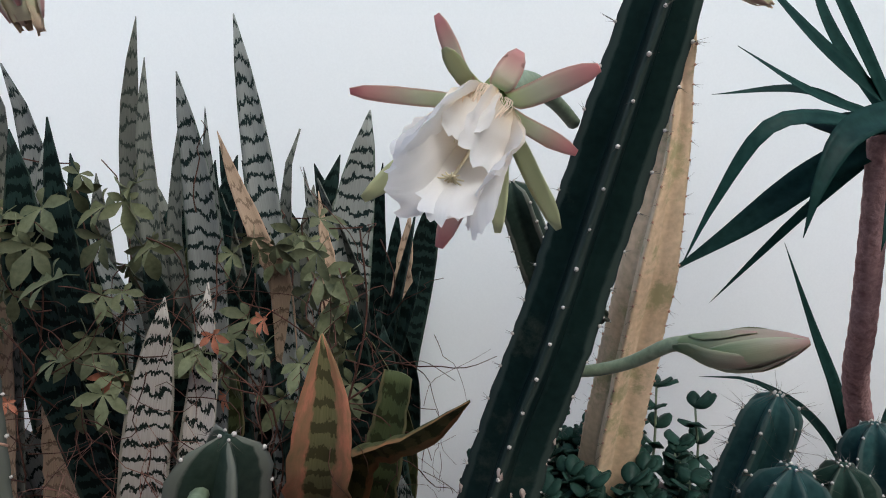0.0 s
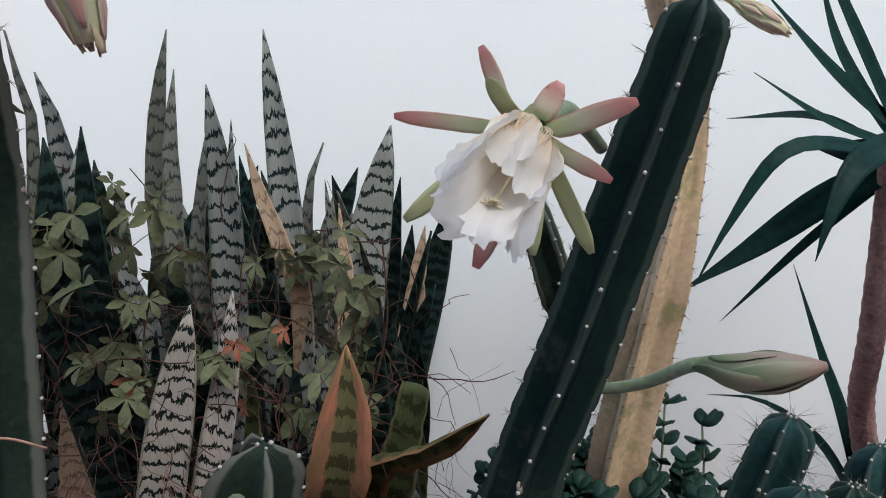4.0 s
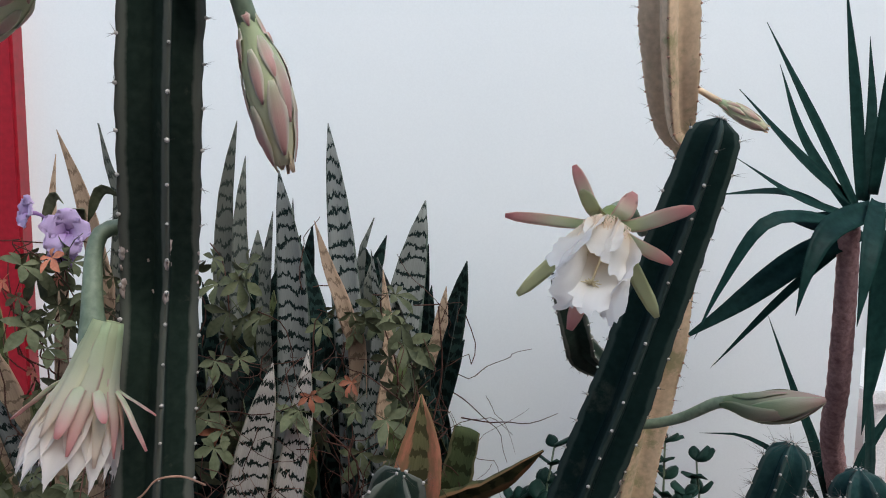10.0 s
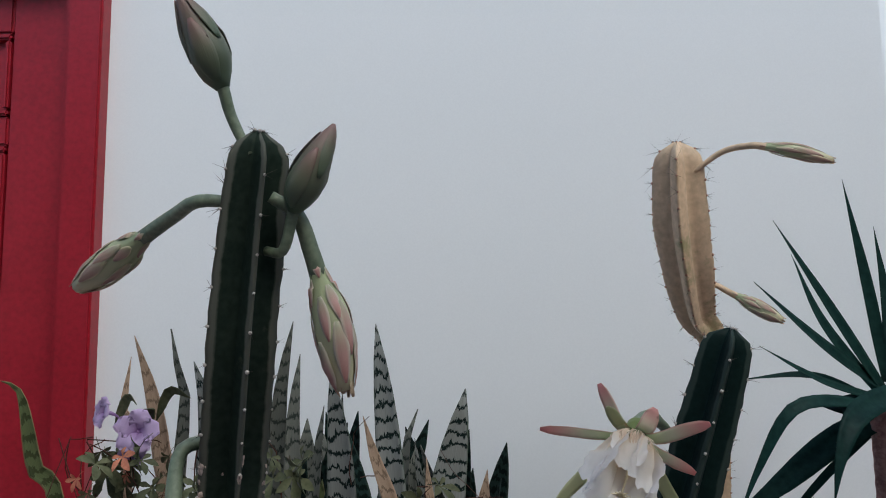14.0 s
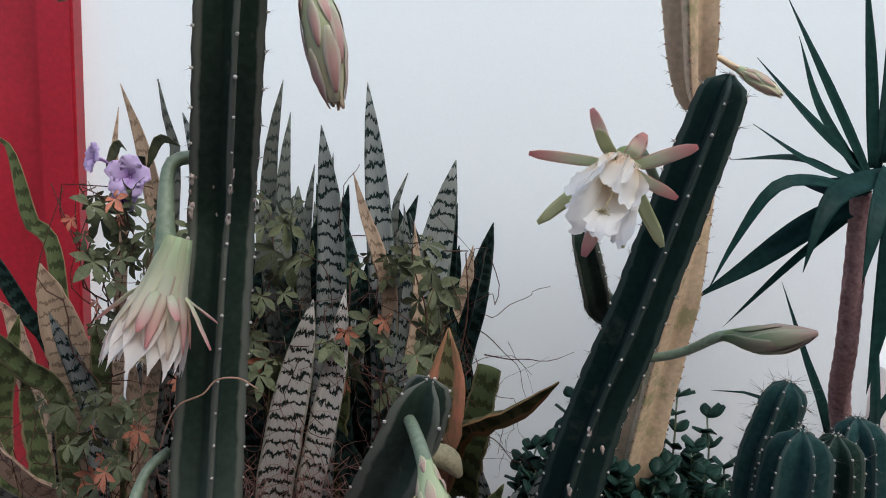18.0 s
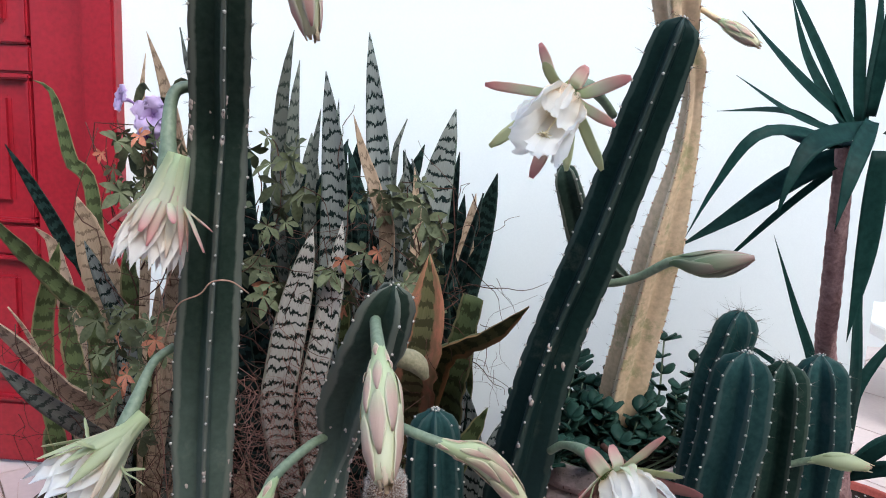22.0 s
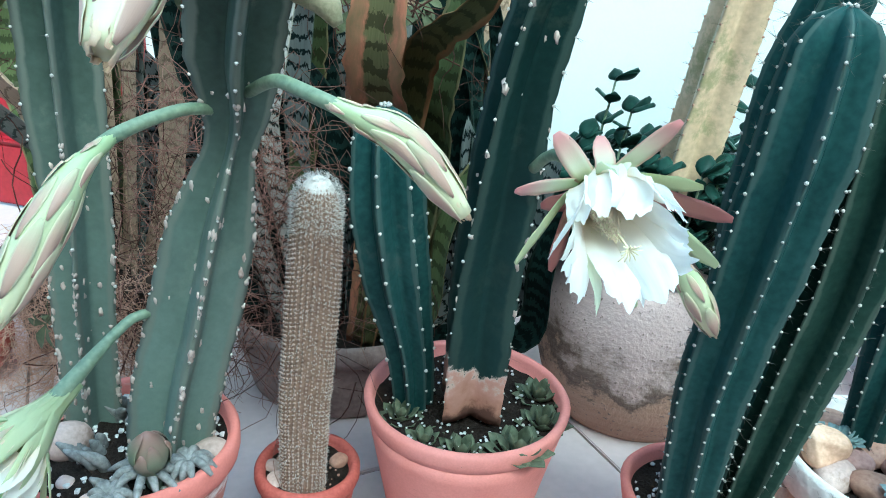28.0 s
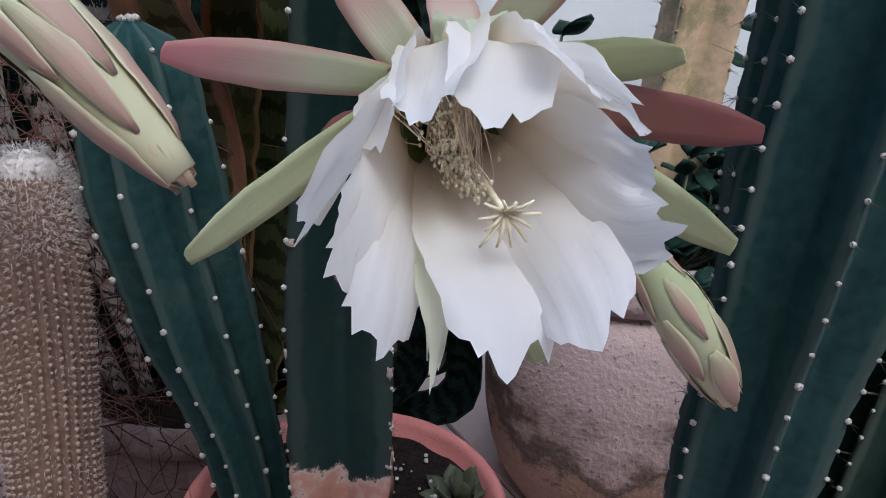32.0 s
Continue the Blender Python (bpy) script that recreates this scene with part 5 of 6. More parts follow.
# Same added filler beside the door, dark leaves replacing shade in the gaps.
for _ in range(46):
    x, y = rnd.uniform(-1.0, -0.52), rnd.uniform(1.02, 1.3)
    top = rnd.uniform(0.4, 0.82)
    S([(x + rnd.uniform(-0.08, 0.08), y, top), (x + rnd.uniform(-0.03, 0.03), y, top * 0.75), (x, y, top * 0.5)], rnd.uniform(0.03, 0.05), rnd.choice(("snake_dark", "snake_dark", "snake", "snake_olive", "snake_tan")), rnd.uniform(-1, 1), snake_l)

rnd = random.Random(31)
for x, y, top, skin in ((-0.07, 1.0, 0.58, "snake"), (-0.03, 1.06, 0.5, "snake"), (0.0, 0.98, 0.54, "snake_dark"), (0.02, 1.04, 0.56, "snake"), (0.05, 1.0, 0.46, "snake_dark"), (-0.1, 0.94, 0.56, "snake_olive"), (0.03, 1.1, 0.5, "snake_dark")):
    S([(x + rnd.uniform(-0.02, 0.06), y, top), (x, y, top * 0.75), (x - 0.02, y + 0.02, top * 0.45)], rnd.uniform(0.036, 0.046), skin, rnd.uniform(-0.6, 0.6))

# ---- yucca ----
yucca = thing("yucca", "yucca with a ringed pinkish trunk and long dark leaves", "yucca", "", (0.83, 1.36, 0.18))
bm = bmesh.new()
tr = curve([(0.835, 1.36, 0.17), (0.81, 1.35, 0.26), (0.79, 1.33, 0.4), (0.7, 1.25, 0.62), (0.655, 1.17, 0.77), (0.625, 1.12, 0.95), (0.61, 1.1, 1.08)], 60)
tube(bm, tr, [q * (1 + 0.06 * (i % 2)) for i, q in enumerate(np.interp(np.linspace(0, 1, 61), (0, 0.12, 0.3, 1), (0.045, 0.034, 0.023, 0.017)))], 12)
part("trunk", bm, "bark", yucca)
YB = (0.7, 0.9, 1.0, 1.0, 0.92, 0.75, 0.5, 0.25, 0.02)


def Y_leaf(pts, w, cup=0.15):
    part("leaf", blade(pts, w, YB, 16, cup, 0.0015, (0, -0.8, 0.6), 0.0, 5), "yucca", yucca)


for pts, w in (
    ([(0.6160, 1.0900, 1.1070), (0.5210, 1.0700, 1.2550), (0.4210, 1.0600, 1.4160)], 0.026),
    ([(0.6230, 1.1200, 1.1000), (0.5390, 1.1400, 1.2330), (0.4920, 1.1500, 1.3620)], 0.024),
    ([(0.6270, 1.1000, 1.1220), (0.6050, 1.1000, 1.2980), (0.5720, 1.1000, 1.4980)], 0.025),
    ([(0.6410, 1.1100, 1.1210), (0.6610, 1.1400, 1.2690), (0.6590, 1.1600, 1.4160)], 0.022),
    ([(0.6480, 1.1000, 1.1320), (0.6500, 1.0800, 1.3160), (0.6460, 1.0600, 1.4940)], 0.027),
    ([(0.6160, 1.0900, 1.1120), (0.4900, 1.0500, 1.1950), (0.3680, 1.0300, 1.3030)], 0.03),
    ([(0.5940, 1.0800, 1.0970), (0.4850, 1.0500, 1.1300), (0.3710, 1.0300, 1.1910)], 0.018),
    ([(0.6010, 1.1000, 1.0910), (0.4950, 1.1000, 1.1350), (0.3640, 1.1000, 1.1290)], 0.016),
    ([(0.6050, 1.0800, 1.0770), (0.4800, 1.0200, 1.0980), (0.4020, 1.0000, 1.0810), (0.3440, 1.0000, 0.9860), (0.3030, 1.0000, 0.8950)], 0.024),
    ([(0.6160, 1.0900, 1.0910), (0.5210, 1.0500, 1.0850), (0.4350, 1.0300, 1.1020)], 0.045),
    ([(0.6330, 1.1000, 1.0700), (0.5380, 1.1200, 1.0160), (0.4250, 1.1300, 0.9260), (0.3250, 1.1400, 0.8530)], 0.05),
    ([(0.6350, 1.0700, 1.1130), (0.5070, 0.9800, 1.0810), (0.4590, 0.9500, 1.0200), (0.4370, 0.9400, 0.9470)], 0.042),
    ([(0.6240, 1.1200, 1.0470), (0.5370, 1.1600, 0.9460), (0.4080, 1.1800, 0.7940)], 0.016),
    ([(0.6330, 1.0600, 1.1240), (0.5740, 0.9800, 1.0430), (0.5420, 0.9500, 0.9270)], 0.034),
    ([(0.6750, 1.1000, 1.0690), (0.6770, 1.1000, 0.8810), (0.6750, 1.1200, 0.6840)], 0.045),
    ([(0.6960, 1.1000, 1.1110), (0.7270, 1.1000, 1.1730), (0.7920, 1.1200, 1.4040)], 0.028),
    ([(0.6780, 1.0800, 1.1020), (0.6830, 1.0200, 1.1150), (0.7290, 1.0000, 0.9810)], 0.04),
    ([(0.82, 1.36, 0.3), (0.697, 1.3, 0.585), (0.647, 1.3, 0.7), (0.576, 1.3, 0.872)], 0.032),
    ([(0.82, 1.36, 0.3), (0.66, 1.28, 0.53), (0.527, 1.25, 0.628), (0.423, 1.25, 0.639)], 0.022), ([(0.82, 1.34, 0.3), (0.73, 1.17, 0.58), (0.7, 1.15, 0.79), (0.7, 1.15, 0.972)], 0.045),
    ([(0.83, 1.36, 0.28), (0.9, 1.3, 0.4), (1.02, 1.28, 0.46)], 0.03), ([(0.83, 1.36, 0.28), (0.92, 1.36, 0.38), (1.1, 1.4, 0.4)], 0.032), ([(0.83, 1.36, 0.28), (0.9, 1.25, 0.36), (1.05, 1.18, 0.36)], 0.03),
    ([(0.83, 1.36, 0.28), (0.93, 1.33, 0.33), (1.12, 1.28, 0.28)], 0.026), ([(0.83, 1.36, 0.3), (0.86, 1.4, 0.5), (0.98, 1.45, 0.66)], 0.03), ([(0.83, 1.36, 0.3), (0.88, 1.42, 0.5), (1.06, 1.45, 0.78)], 0.018),
):
    Y_leaf(pts, w)

# ---- flowers and buds ----
flower("open white cactus flower with red-tipped sepals on dark column", [(0.1, 0.655, 1.1), (0.082, 0.62, 1.115), (0.055, 0.57, 1.13)], (0.03, 0.528, 1.122), (-0.33, -0.66, -0.5), 0.082, 0.34, 1,
       [(-0.01, 0.512, 1.172), (0.043, 0.5, 1.148), (0.088, 0.475, 1.136), (-0.07, 0.528, 1.125), (-0.06, 0.505, 1.054), (0.08, 0.5, 1.084), (0.07, 0.505, 1.033), (-0.01, 0.51, 1.02), (-0.005, 0.5, 1.15), (0.03, 0.51, 1.03)], green=(4, 6, 8, 9), blades=(
    ("petal", (-0.0130, 0.4780, 1.1140), (-0.0360, 0.4640, 1.0860), 0.035),
    ("petal", (0.0120, 0.4840, 1.1190), (0.0070, 0.4660, 1.0980), 0.026),
    ("petal", (0.0330, 0.4850, 1.1090), (0.0160, 0.4630, 1.0820), 0.032),
    ("petal", (-0.0190, 0.4720, 1.0720), (-0.0410, 0.4620, 1.0670), 0.036),
    ("petal", (-0.0020, 0.4680, 1.0590), (-0.0070, 0.4550, 1.0430), 0.03),
    ("petal", (0.0180, 0.4700, 1.0560), (0.0170, 0.4580, 1.0370), 0.026),
    ("petal", (0.0330, 0.4780, 1.0750), (0.0190, 0.4600, 1.0630), 0.03),
    ("petal", (-0.0210, 0.4750, 1.0920), (-0.0400, 0.4630, 1.0800), 0.034),
    ("petal", (-0.0090, 0.4680, 1.0590), (-0.0200, 0.4580, 1.0530), 0.032),
), stigma=(0.0010, 0.4750, 1.0720))
flower("large open white cactus flower low on dark column", [(0.055, 0.69, 0.6), (0.072, 0.668, 0.622), (0.096, 0.62, 0.636)], (0.118, 0.586, 0.626), (0.047, -0.085, -0.03), 0.098, 0.44, 2,
       [(0.186, 0.558, 0.694), (0.241, 0.552, 0.619), (0.07, 0.47, 0.643), (0.077, 0.462, 0.587), (0.087, 0.55, 0.673), (0.123, 0.575, 0.67), (0.212, 0.55, 0.644), (0.1, 0.52, 0.56), (0.234, 0.53, 0.585), (0.175, 0.525, 0.537), (0.082, 0.55, 0.607)], green=(3, 6, 8, 9), red=(1, 7, 10), blades=(
    ("petal", (0.1260, 0.5020, 0.5750), (0.1250, 0.4820, 0.5540), 0.028),
    ("petal_green", (0.1400, 0.5050, 0.5630), (0.1440, 0.4840, 0.5430), 0.0145),
    ("petal", (0.1590, 0.5030, 0.5700), (0.1670, 0.4800, 0.5530), 0.031),
    ("petal", (0.1830, 0.5060, 0.5750), (0.1940, 0.4840, 0.5620), 0.031),
    ("petal", (0.1910, 0.5220, 0.5930), (0.2140, 0.5060, 0.5980), 0.024),
    ("petal", (0.1880, 0.5300, 0.6120), (0.2090, 0.5120, 0.6050), 0.026),
    ("petal", (0.1830, 0.5380, 0.6360), (0.2020, 0.5180, 0.6260), 0.025),
    ("petal", (0.1530, 0.5350, 0.6500), (0.1580, 0.5000, 0.6270), 0.028),
    ("petal", (0.1320, 0.5350, 0.6490), (0.1370, 0.4950, 0.6300), 0.026),
    ("petal", (0.1690, 0.5450, 0.6460), (0.1870, 0.5100, 0.6360), 0.028),
    ("petal", (0.1120, 0.5100, 0.6170), (0.0990, 0.4880, 0.5890), 0.023),
    ("petal", (0.1140, 0.5080, 0.5970), (0.1070, 0.4900, 0.5870), 0.025),
    ("petal", (0.1200, 0.5050, 0.5890), (0.1140, 0.4920, 0.5660), 0.027),
    ("petal", (0.1140, 0.5300, 0.6390), (0.1210, 0.5000, 0.6180), 0.024),
    ("petal_green", (0.1390, 0.5500, 0.6550), (0.1460, 0.5300, 0.6510), 0.02),
), stigma=(0.1605, 0.508, 0.5965), anthers=((0.1282, 0.5487, 0.6198), (0.1389, 0.5279, 0.6058), (0.151, 0.5182, 0.6011)))
flower("hanging half-open white cactus flower on tall column", [(-0.43, 0.565, 1.11), (-0.455, 0.55, 1.1), (-0.452, 0.525, 1.05)], (-0.443, 0.505, 0.985), (-0.22, -0.22, -0.95), 0.1, 0.2, 3,
       [(-0.518, 0.5, 0.937), (-0.394, 0.49, 0.911), (-0.45, 0.445, 0.94), (-0.415, 0.455, 0.95), (-0.47, 0.54, 0.93), (-0.4, 0.53, 0.93)], petals=14, wide=0.19, slim=True, skin="petal_cream", stem_r=(0.0075, 0.008, 0.01, 0.017))
flower("open white cactus flower near the floor on tall column", [(-0.475, 0.58, 0.76), (-0.492, 0.555, 0.745), (-0.497, 0.52, 0.71)], (-0.503, 0.482, 0.665), (-0.5, -0.55, -0.6), 0.1, 0.32, 4,
       [(-0.558, 0.5, 0.683), (-0.569, 0.42, 0.665), (-0.479, 0.5, 0.62), (-0.495, 0.5, 0.585), (-0.59, 0.46, 0.66), (-0.509, 0.46, 0.559), (-0.52, 0.42, 0.69), (-0.46, 0.46, 0.62)], petals=8, wide=0.34, slim=True, skin="petal", tint="sepal_green")
flower("white cactus flower nodding over the painted pot", [(-0.345, 0.565, 0.405), (-0.36, 0.545, 0.4), (-0.375, 0.49, 0.37)], (-0.39, 0.435, 0.335), (-0.2, -0.85, -0.42), 0.12, 0.13, 5,
       [(-0.49, 0.38, 0.345), (-0.46, 0.36, 0.35), (-0.36, 0.36, 0.26), (-0.37, 0.4, 0.23), (-0.42, 0.34, 0.33), (-0.345, 0.39, 0.28)], petals=7, wide=0.36, slim=True, skin="petal", tint="sepal_green")
flower("white cactus flower hanging beside the whitewashed pot", [(0.615, 0.8, 0.3), (0.65, 0.81, 0.31), (0.7, 0.81, 0.31)], (0.745, 0.79, 0.29), (0.4, -0.35, -0.85), 0.11, 0.1, 6,
       [(0.715, 0.74, 0.25), (0.8, 0.77, 0.29), (0.82, 0.74, 0.21), (0.76, 0.72, 0.25), (0.82, 0.8, 0.2), (0.72, 0.8, 0.24)], petals=7, wide=0.36, slim=True, skin="petal_cream")

bud("closed dark bud reaching up from the tall column", [(-0.355, 0.445, 1.4), (-0.372, 0.44, 1.437), (-0.378, 0.432, 1.463)], [(-0.384, 0.428, 1.478), (-0.393, 0.42, 1.505), (-0.416, 0.408, 1.55)], 0.0195, "bud_dark", 11, scales=4)
bud("pale scaly bud stretching sideways from the tall column", [(-0.37, 0.46, 1.356), (-0.41, 0.46, 1.358), (-0.44, 0.485, 1.35), (-0.47, 0.505, 1.338)], [(-0.49, 0.52, 1.33), (-0.53, 0.55, 1.312), (-0.592, 0.583, 1.282)], 0.0185, "bud", 12, (0.006, 0.0075))
bud("closed dark bud beside the tall column", [(-0.345, 0.475, 1.309), (-0.325, 0.462, 1.308), (-0.313, 0.452, 1.345)], [(-0.306, 0.446, 1.36), (-0.292, 0.44, 1.385), (-0.272, 0.44, 1.428)], 0.0185, "bud_dark", 13, scales=4)
bud("pink and cream bud hanging from the tall column", [(-0.335, 0.45, 1.36), (-0.311, 0.46, 1.343), (-0.299, 0.47, 1.308)], [(-0.293, 0.477, 1.285), (-0.28, 0.487, 1.235), (-0.27, 0.5, 1.17)], 0.0195, "bud_pink", 14, (0.006, 0.008))
bud("slim pale bud near the yellow cactus tip", [(0.235, 0.925, 1.478), (0.275, 0.9, 1.506), (0.307, 0.87, 1.508)], [(0.33, 0.86, 1.503), (0.365, 0.85, 1.494), (0.418, 0.842, 1.476)], 0.011, "bud", 15, (0.004, 0.005), stem_skin="cactus_yellow")
bud("short pale bud below the yellow cactus waist", [(0.262, 1.01, 1.31), (0.29, 1.0, 1.297), (0.308, 0.99, 1.284)], [(0.32, 0.98, 1.275), (0.34, 0.965, 1.26), (0.376, 0.95, 1.235)], 0.012, "bud", 16, (0.004, 0.005), stem_skin="cactus_yellow")
bud("green and maroon bud pointing sideways from dark column", [(0.095, 0.69, 0.866), (0.122, 0.684, 0.865), (0.156, 0.66, 0.882), (0.185, 0.635, 0.908)], [(0.2, 0.622, 0.914), (0.226, 0.6, 0.916), (0.278, 0.579, 0.931)], 0.0175, "bud_maroon", 17, (0.006, 0.006), 7)
bud("pale green scaly bud hanging on the leaning cactus", [(-0.19, 0.525, 0.835), (-0.18, 0.47, 0.841), (-0.17, 0.425, 0.837)], [(-0.163, 0.4, 0.826), (-0.152, 0.35, 0.798), (-0.137, 0.284, 0.746)], 0.0205, "bud", 18, (0.007, 0.007))
bud("withered bud stretching from the leaning cactus", [(-0.225, 0.59, 0.665), (-0.168, 0.54, 0.69), (-0.122, 0.516, 0.687)], [(-0.086, 0.52, 0.674), (-0.043, 0.543, 0.649), (0.013, 0.556, 0.585)], 0.0175, "bud", 19, (0.006, 0.0065))
bud("wilted pale bud drooping from the leaning cactus", [(-0.262, 0.592, 0.643), (-0.275, 0.545, 0.649), (-0.303, 0.486, 0.633)], [(-0.308, 0.445, 0.612), (-0.321, 0.41, 0.566), (-0.336, 0.357, 0.497)], 0.0195, "bud", 20, (0.006, 0.0065))
bud("slim green bud on the green cactus", [(0.39, 0.715, 0.6), (0.406, 0.7, 0.604), (0.425, 0.69, 0.616)], [(0.44, 0.68, 0.624), (0.465, 0.67, 0.63), (0.5, 0.66, 0.628)], 0.012, "sepal_green", 21, (0.005, 0.005), 5)
bud("withered pink-tan flower with cream edges hanging behind open flower", [(0.13, 0.68, 0.62), (0.16, 0.64, 0.61), (0.19, 0.6, 0.585)], [(0.2, 0.59, 0.57), (0.235, 0.61, 0.52), (0.262, 0.639, 0.472)], 0.0135, "bud", 22, (0.005, 0.005), 14, stem_skin="dry")
bud("small olive bud standing over the painted pot soil", [(-0.311, 0.505, 0.215), (-0.311, 0.5, 0.226)], [(-0.311, 0.5, 0.248), (-0.31, 0.497, 0.269), (-0.307, 0.49, 0.301)], 0.021, "bud_dark", 23, (0.008, 0.009), 6)

# ---- vines, dry stems and grass ----
def palmate(seed, size):
    """One creeper leaf: five toothed leaflets round a stalk, facing -y."""
    rnd = random.Random(seed)
    bm = bmesh.new()
    for g, l in ((-2.2, 0.6), (-1.1, 0.88), (0.0, 1.0), (1.1, 0.88), (2.2, 0.6)):
        g += rnd.uniform(-0.12, 0.12)
        l *= size * rnd.uniform(0.9, 1.1)
        tip = Vector((math.sin(g) * l, -rnd.uniform(0.1, 0.3) * size, -math.cos(g) * l))
        d = tip.normalized()
        side = d.cross(Vector((0, -1, 0))).normalized()
        n = 6
        left, mid, right = [], [], []
        for i in range(n + 1):
            u = i / n
            w = l * 0.2 * math.sin(math.pi * min(1, u ** 1.25)) * (1 + 0.1 * (i % 2)) if 0 < i < n else l * 0.012
            c = tip * u + Vector((0, -0.08 * size * math.sin(math.pi * u), -0.1 * size * u * u))
            mid.append(bm.verts.new(c))
            left.append(bm.verts.new(c + side * w + Vector((0, -0.25 * w, 0))))
            right.append(bm.verts.new(c - side * w + Vector((0, -0.25 * w, 0))))
        for i in range(n):
            bm.faces.new((left[i], mid[i], mid[i + 1], left[i + 1]))
            bm.faces.new((mid[i], right[i], right[i + 1], mid[i + 1]))
    tube(bm, [Vector((0, 0, 0)), Vector((0, 0.2 * size, 0.3 * size)), Vector((0, 0.5 * size, 0.5 * size))], (0.0008, 0.0006), 4)
    return bm


LEAF = []
for k in range(5):
    for skin in ("vine", "vine_red"):
        o = part("leaf", palmate(k, 0.032 + 0.0035 * k), skin)
        LEAF.append(o.data)
        bpy.data.objects.remove(o)


def creeper(label, amount, lo, hi, seed, red=0.06, scale=1.0):
    rnd = random.Random(seed)
    mid = [(a + b) / 2 for a, b in zip(lo, hi)]
    root = thing("creeper", label, "vine", "creepers", (mid[0], mid[1] + 0.1, lo[2]))
    inv = root.matrix_basis.inverted()
    bm = bmesh.new()
    for _ in range(max(6, amount // 4)):
        p = Vector((rnd.uniform(lo[0], hi[0]), rnd.uniform(lo[1], hi[1]) + 0.04, rnd.uniform(lo[2] - 0.25, lo[2] + 0.1)))
        pts = [p]
        for _ in range(6):
            p = p + Vector((rnd.gauss(0, 0.03), rnd.gauss(0, 0.012), rnd.uniform(0.0, 0.1)))
            p.z = min(p.z, hi[2])
            pts.append(p)
        tube(bm, curve(pts, 14), (0.0016, 0.0009), 4)
    part("stems", bm, "dry", root, "thin reddish-brown creeper stems", kind="stuff")
    for _ in range(amount):
        p = Vector([rnd.uniform(a, b) for a, b in zip(lo, hi)])
        turned = rnd.random() < red
        me = LEAF[2 * rnd.randrange(5) + (1 if turned else 0)]
        o = new("leaf", me)
        o.parent, o.matrix_parent_inverse = root, inv
        o.matrix_basis = Matrix.Translation(p) @ Euler((rnd.uniform(-0.9, 0.7), rnd.uniform(-0.9, 0.9), rnd.uniform(-0.9, 0.9))).to_matrix().to_4x4() @ Matrix.Scale((0.65 if turned else 1.0) * scale * rnd.uniform(0.7, 1.25), 4)
    return root


creeper("five-fingered green creeper climbing through snake plants", 38, (-0.56, 0.82, 0.72), (-0.38, 0.97, 1.05), 1, 0.03)
creeper("five-fingered green creeper over the snake plants", 38, (-0.34, 0.84, 0.72), (-0.14, 0.98, 0.97), 2, 0.05)
creeper("leafy creeper under the purple flowers", 46, (-0.76, 0.9, 0.82), (-0.6, 0.98, 1.05), 3, 0.05, 0.85)
creeper("sprawling creeper with rust-red leaves beside the door", 26, (-0.78, 0.8, 0.5), (-0.62, 0.9, 0.74), 4, 0.2)
creeper("small creeper shoots on the floor", 8, (-0.72, 0.72, 0.02), (-0.6, 0.8, 0.3), 5, 0.05, 0.9)
turned = thing("creeper", "thin creeper shoot with orange-red star-shaped leaves", "vine", "creepers", (-0.66, 0.82, 0.02))
bm = bmesh.new()
tube(bm, curve([(-0.64, 0.85, 0.03), (-0.61, 0.83, 0.35), (-0.601, 0.78, 0.7), (-0.56, 0.79, 0.86)], 24), (0.0014, 0.0009), 5)
part("stem", bm, "dry_red", turned)
for x, y, z, size, tilt in ((-0.601, 0.78, 0.7, 0.6, 0.2), (-0.642, 0.76, 0.643, 0.62, -0.3), (-0.571, 0.86, 0.753, 0.45, 0.4)):
    o = new("leaf", LEAF[7])
    o.parent, o.matrix_parent_inverse = turned, turned.matrix_basis.inverted()
    o.matrix_basis = Matrix.Translation((x, y, z)) @ Euler((-0.2, tilt, tilt)).to_matrix().to_4x4() @ Matrix.Scale(size, 4)
strands("dry_vine", "tangle of dry reddish vine stems under snake plants", 460, (-0.54, 0.74, 0.2), (-0.24, 0.9, 0.64), 0.22, "dry_red", 7, 0.7, 0.00055, curl=1.2)
strands("dry_vine", "tangle of dry brown roots behind the cacti", 150, (-0.72, 0.84, 0.08), (-0.2, 0.98, 0.5), 0.22, "dry", 8, 0.9, 0.0009)
strands("dry_vine", "dry twigs over the snake plant leaves", 90, (-0.6, 0.8, 0.68), (-0.08, 0.92, 1.0), 0.16, "dry", 9, 0.3, 0.0008)
strands("dry_vine", "thin dry twigs against the white wall", 14, (-0.12, 0.9, 0.6), (-0.03, 1.05, 0.8), 0.13, "dry", 10, 0.2, 0.0005)
strands("dry_vine", "dry twigs beside the red door", 60, (-0.95, 0.85, 0.35), (-0.6, 0.98, 0.7), 0.16, "dry", 12, 0.3, 0.0008)
strands("dry_grass", "dry grass in front of the door planter", 340, (-1.05, 0.86, 0.01), (-0.62, 0.95, 0.26), 0.16, "straw", 21, 0.8, 0.0006)
strands("dry_grass", "heap of straw-coloured dry grass on the tiles", 620, (-0.86, 0.76, 0.01), (-0.58, 0.92, 0.3), 0.16, "straw", 11, 0.8, 0.0006, curl=1.0)
bm = bmesh.new()
tube(bm, curve([(-0.364, 0.560, 0.847), (-0.378, 0.535, 0.867), (-0.401, 0.530, 0.866), (-0.417, 0.530, 0.849), (-0.443, 0.530, 0.836), (-0.457, 0.530, 0.812), (-0.473, 0.550, 0.777)], 40), (0.0011, 0.001), 6)
tagged(part("dry_tendril", bm, "straw", None, "pale dry tendril wound across the tall cactus"), category="dry vine")

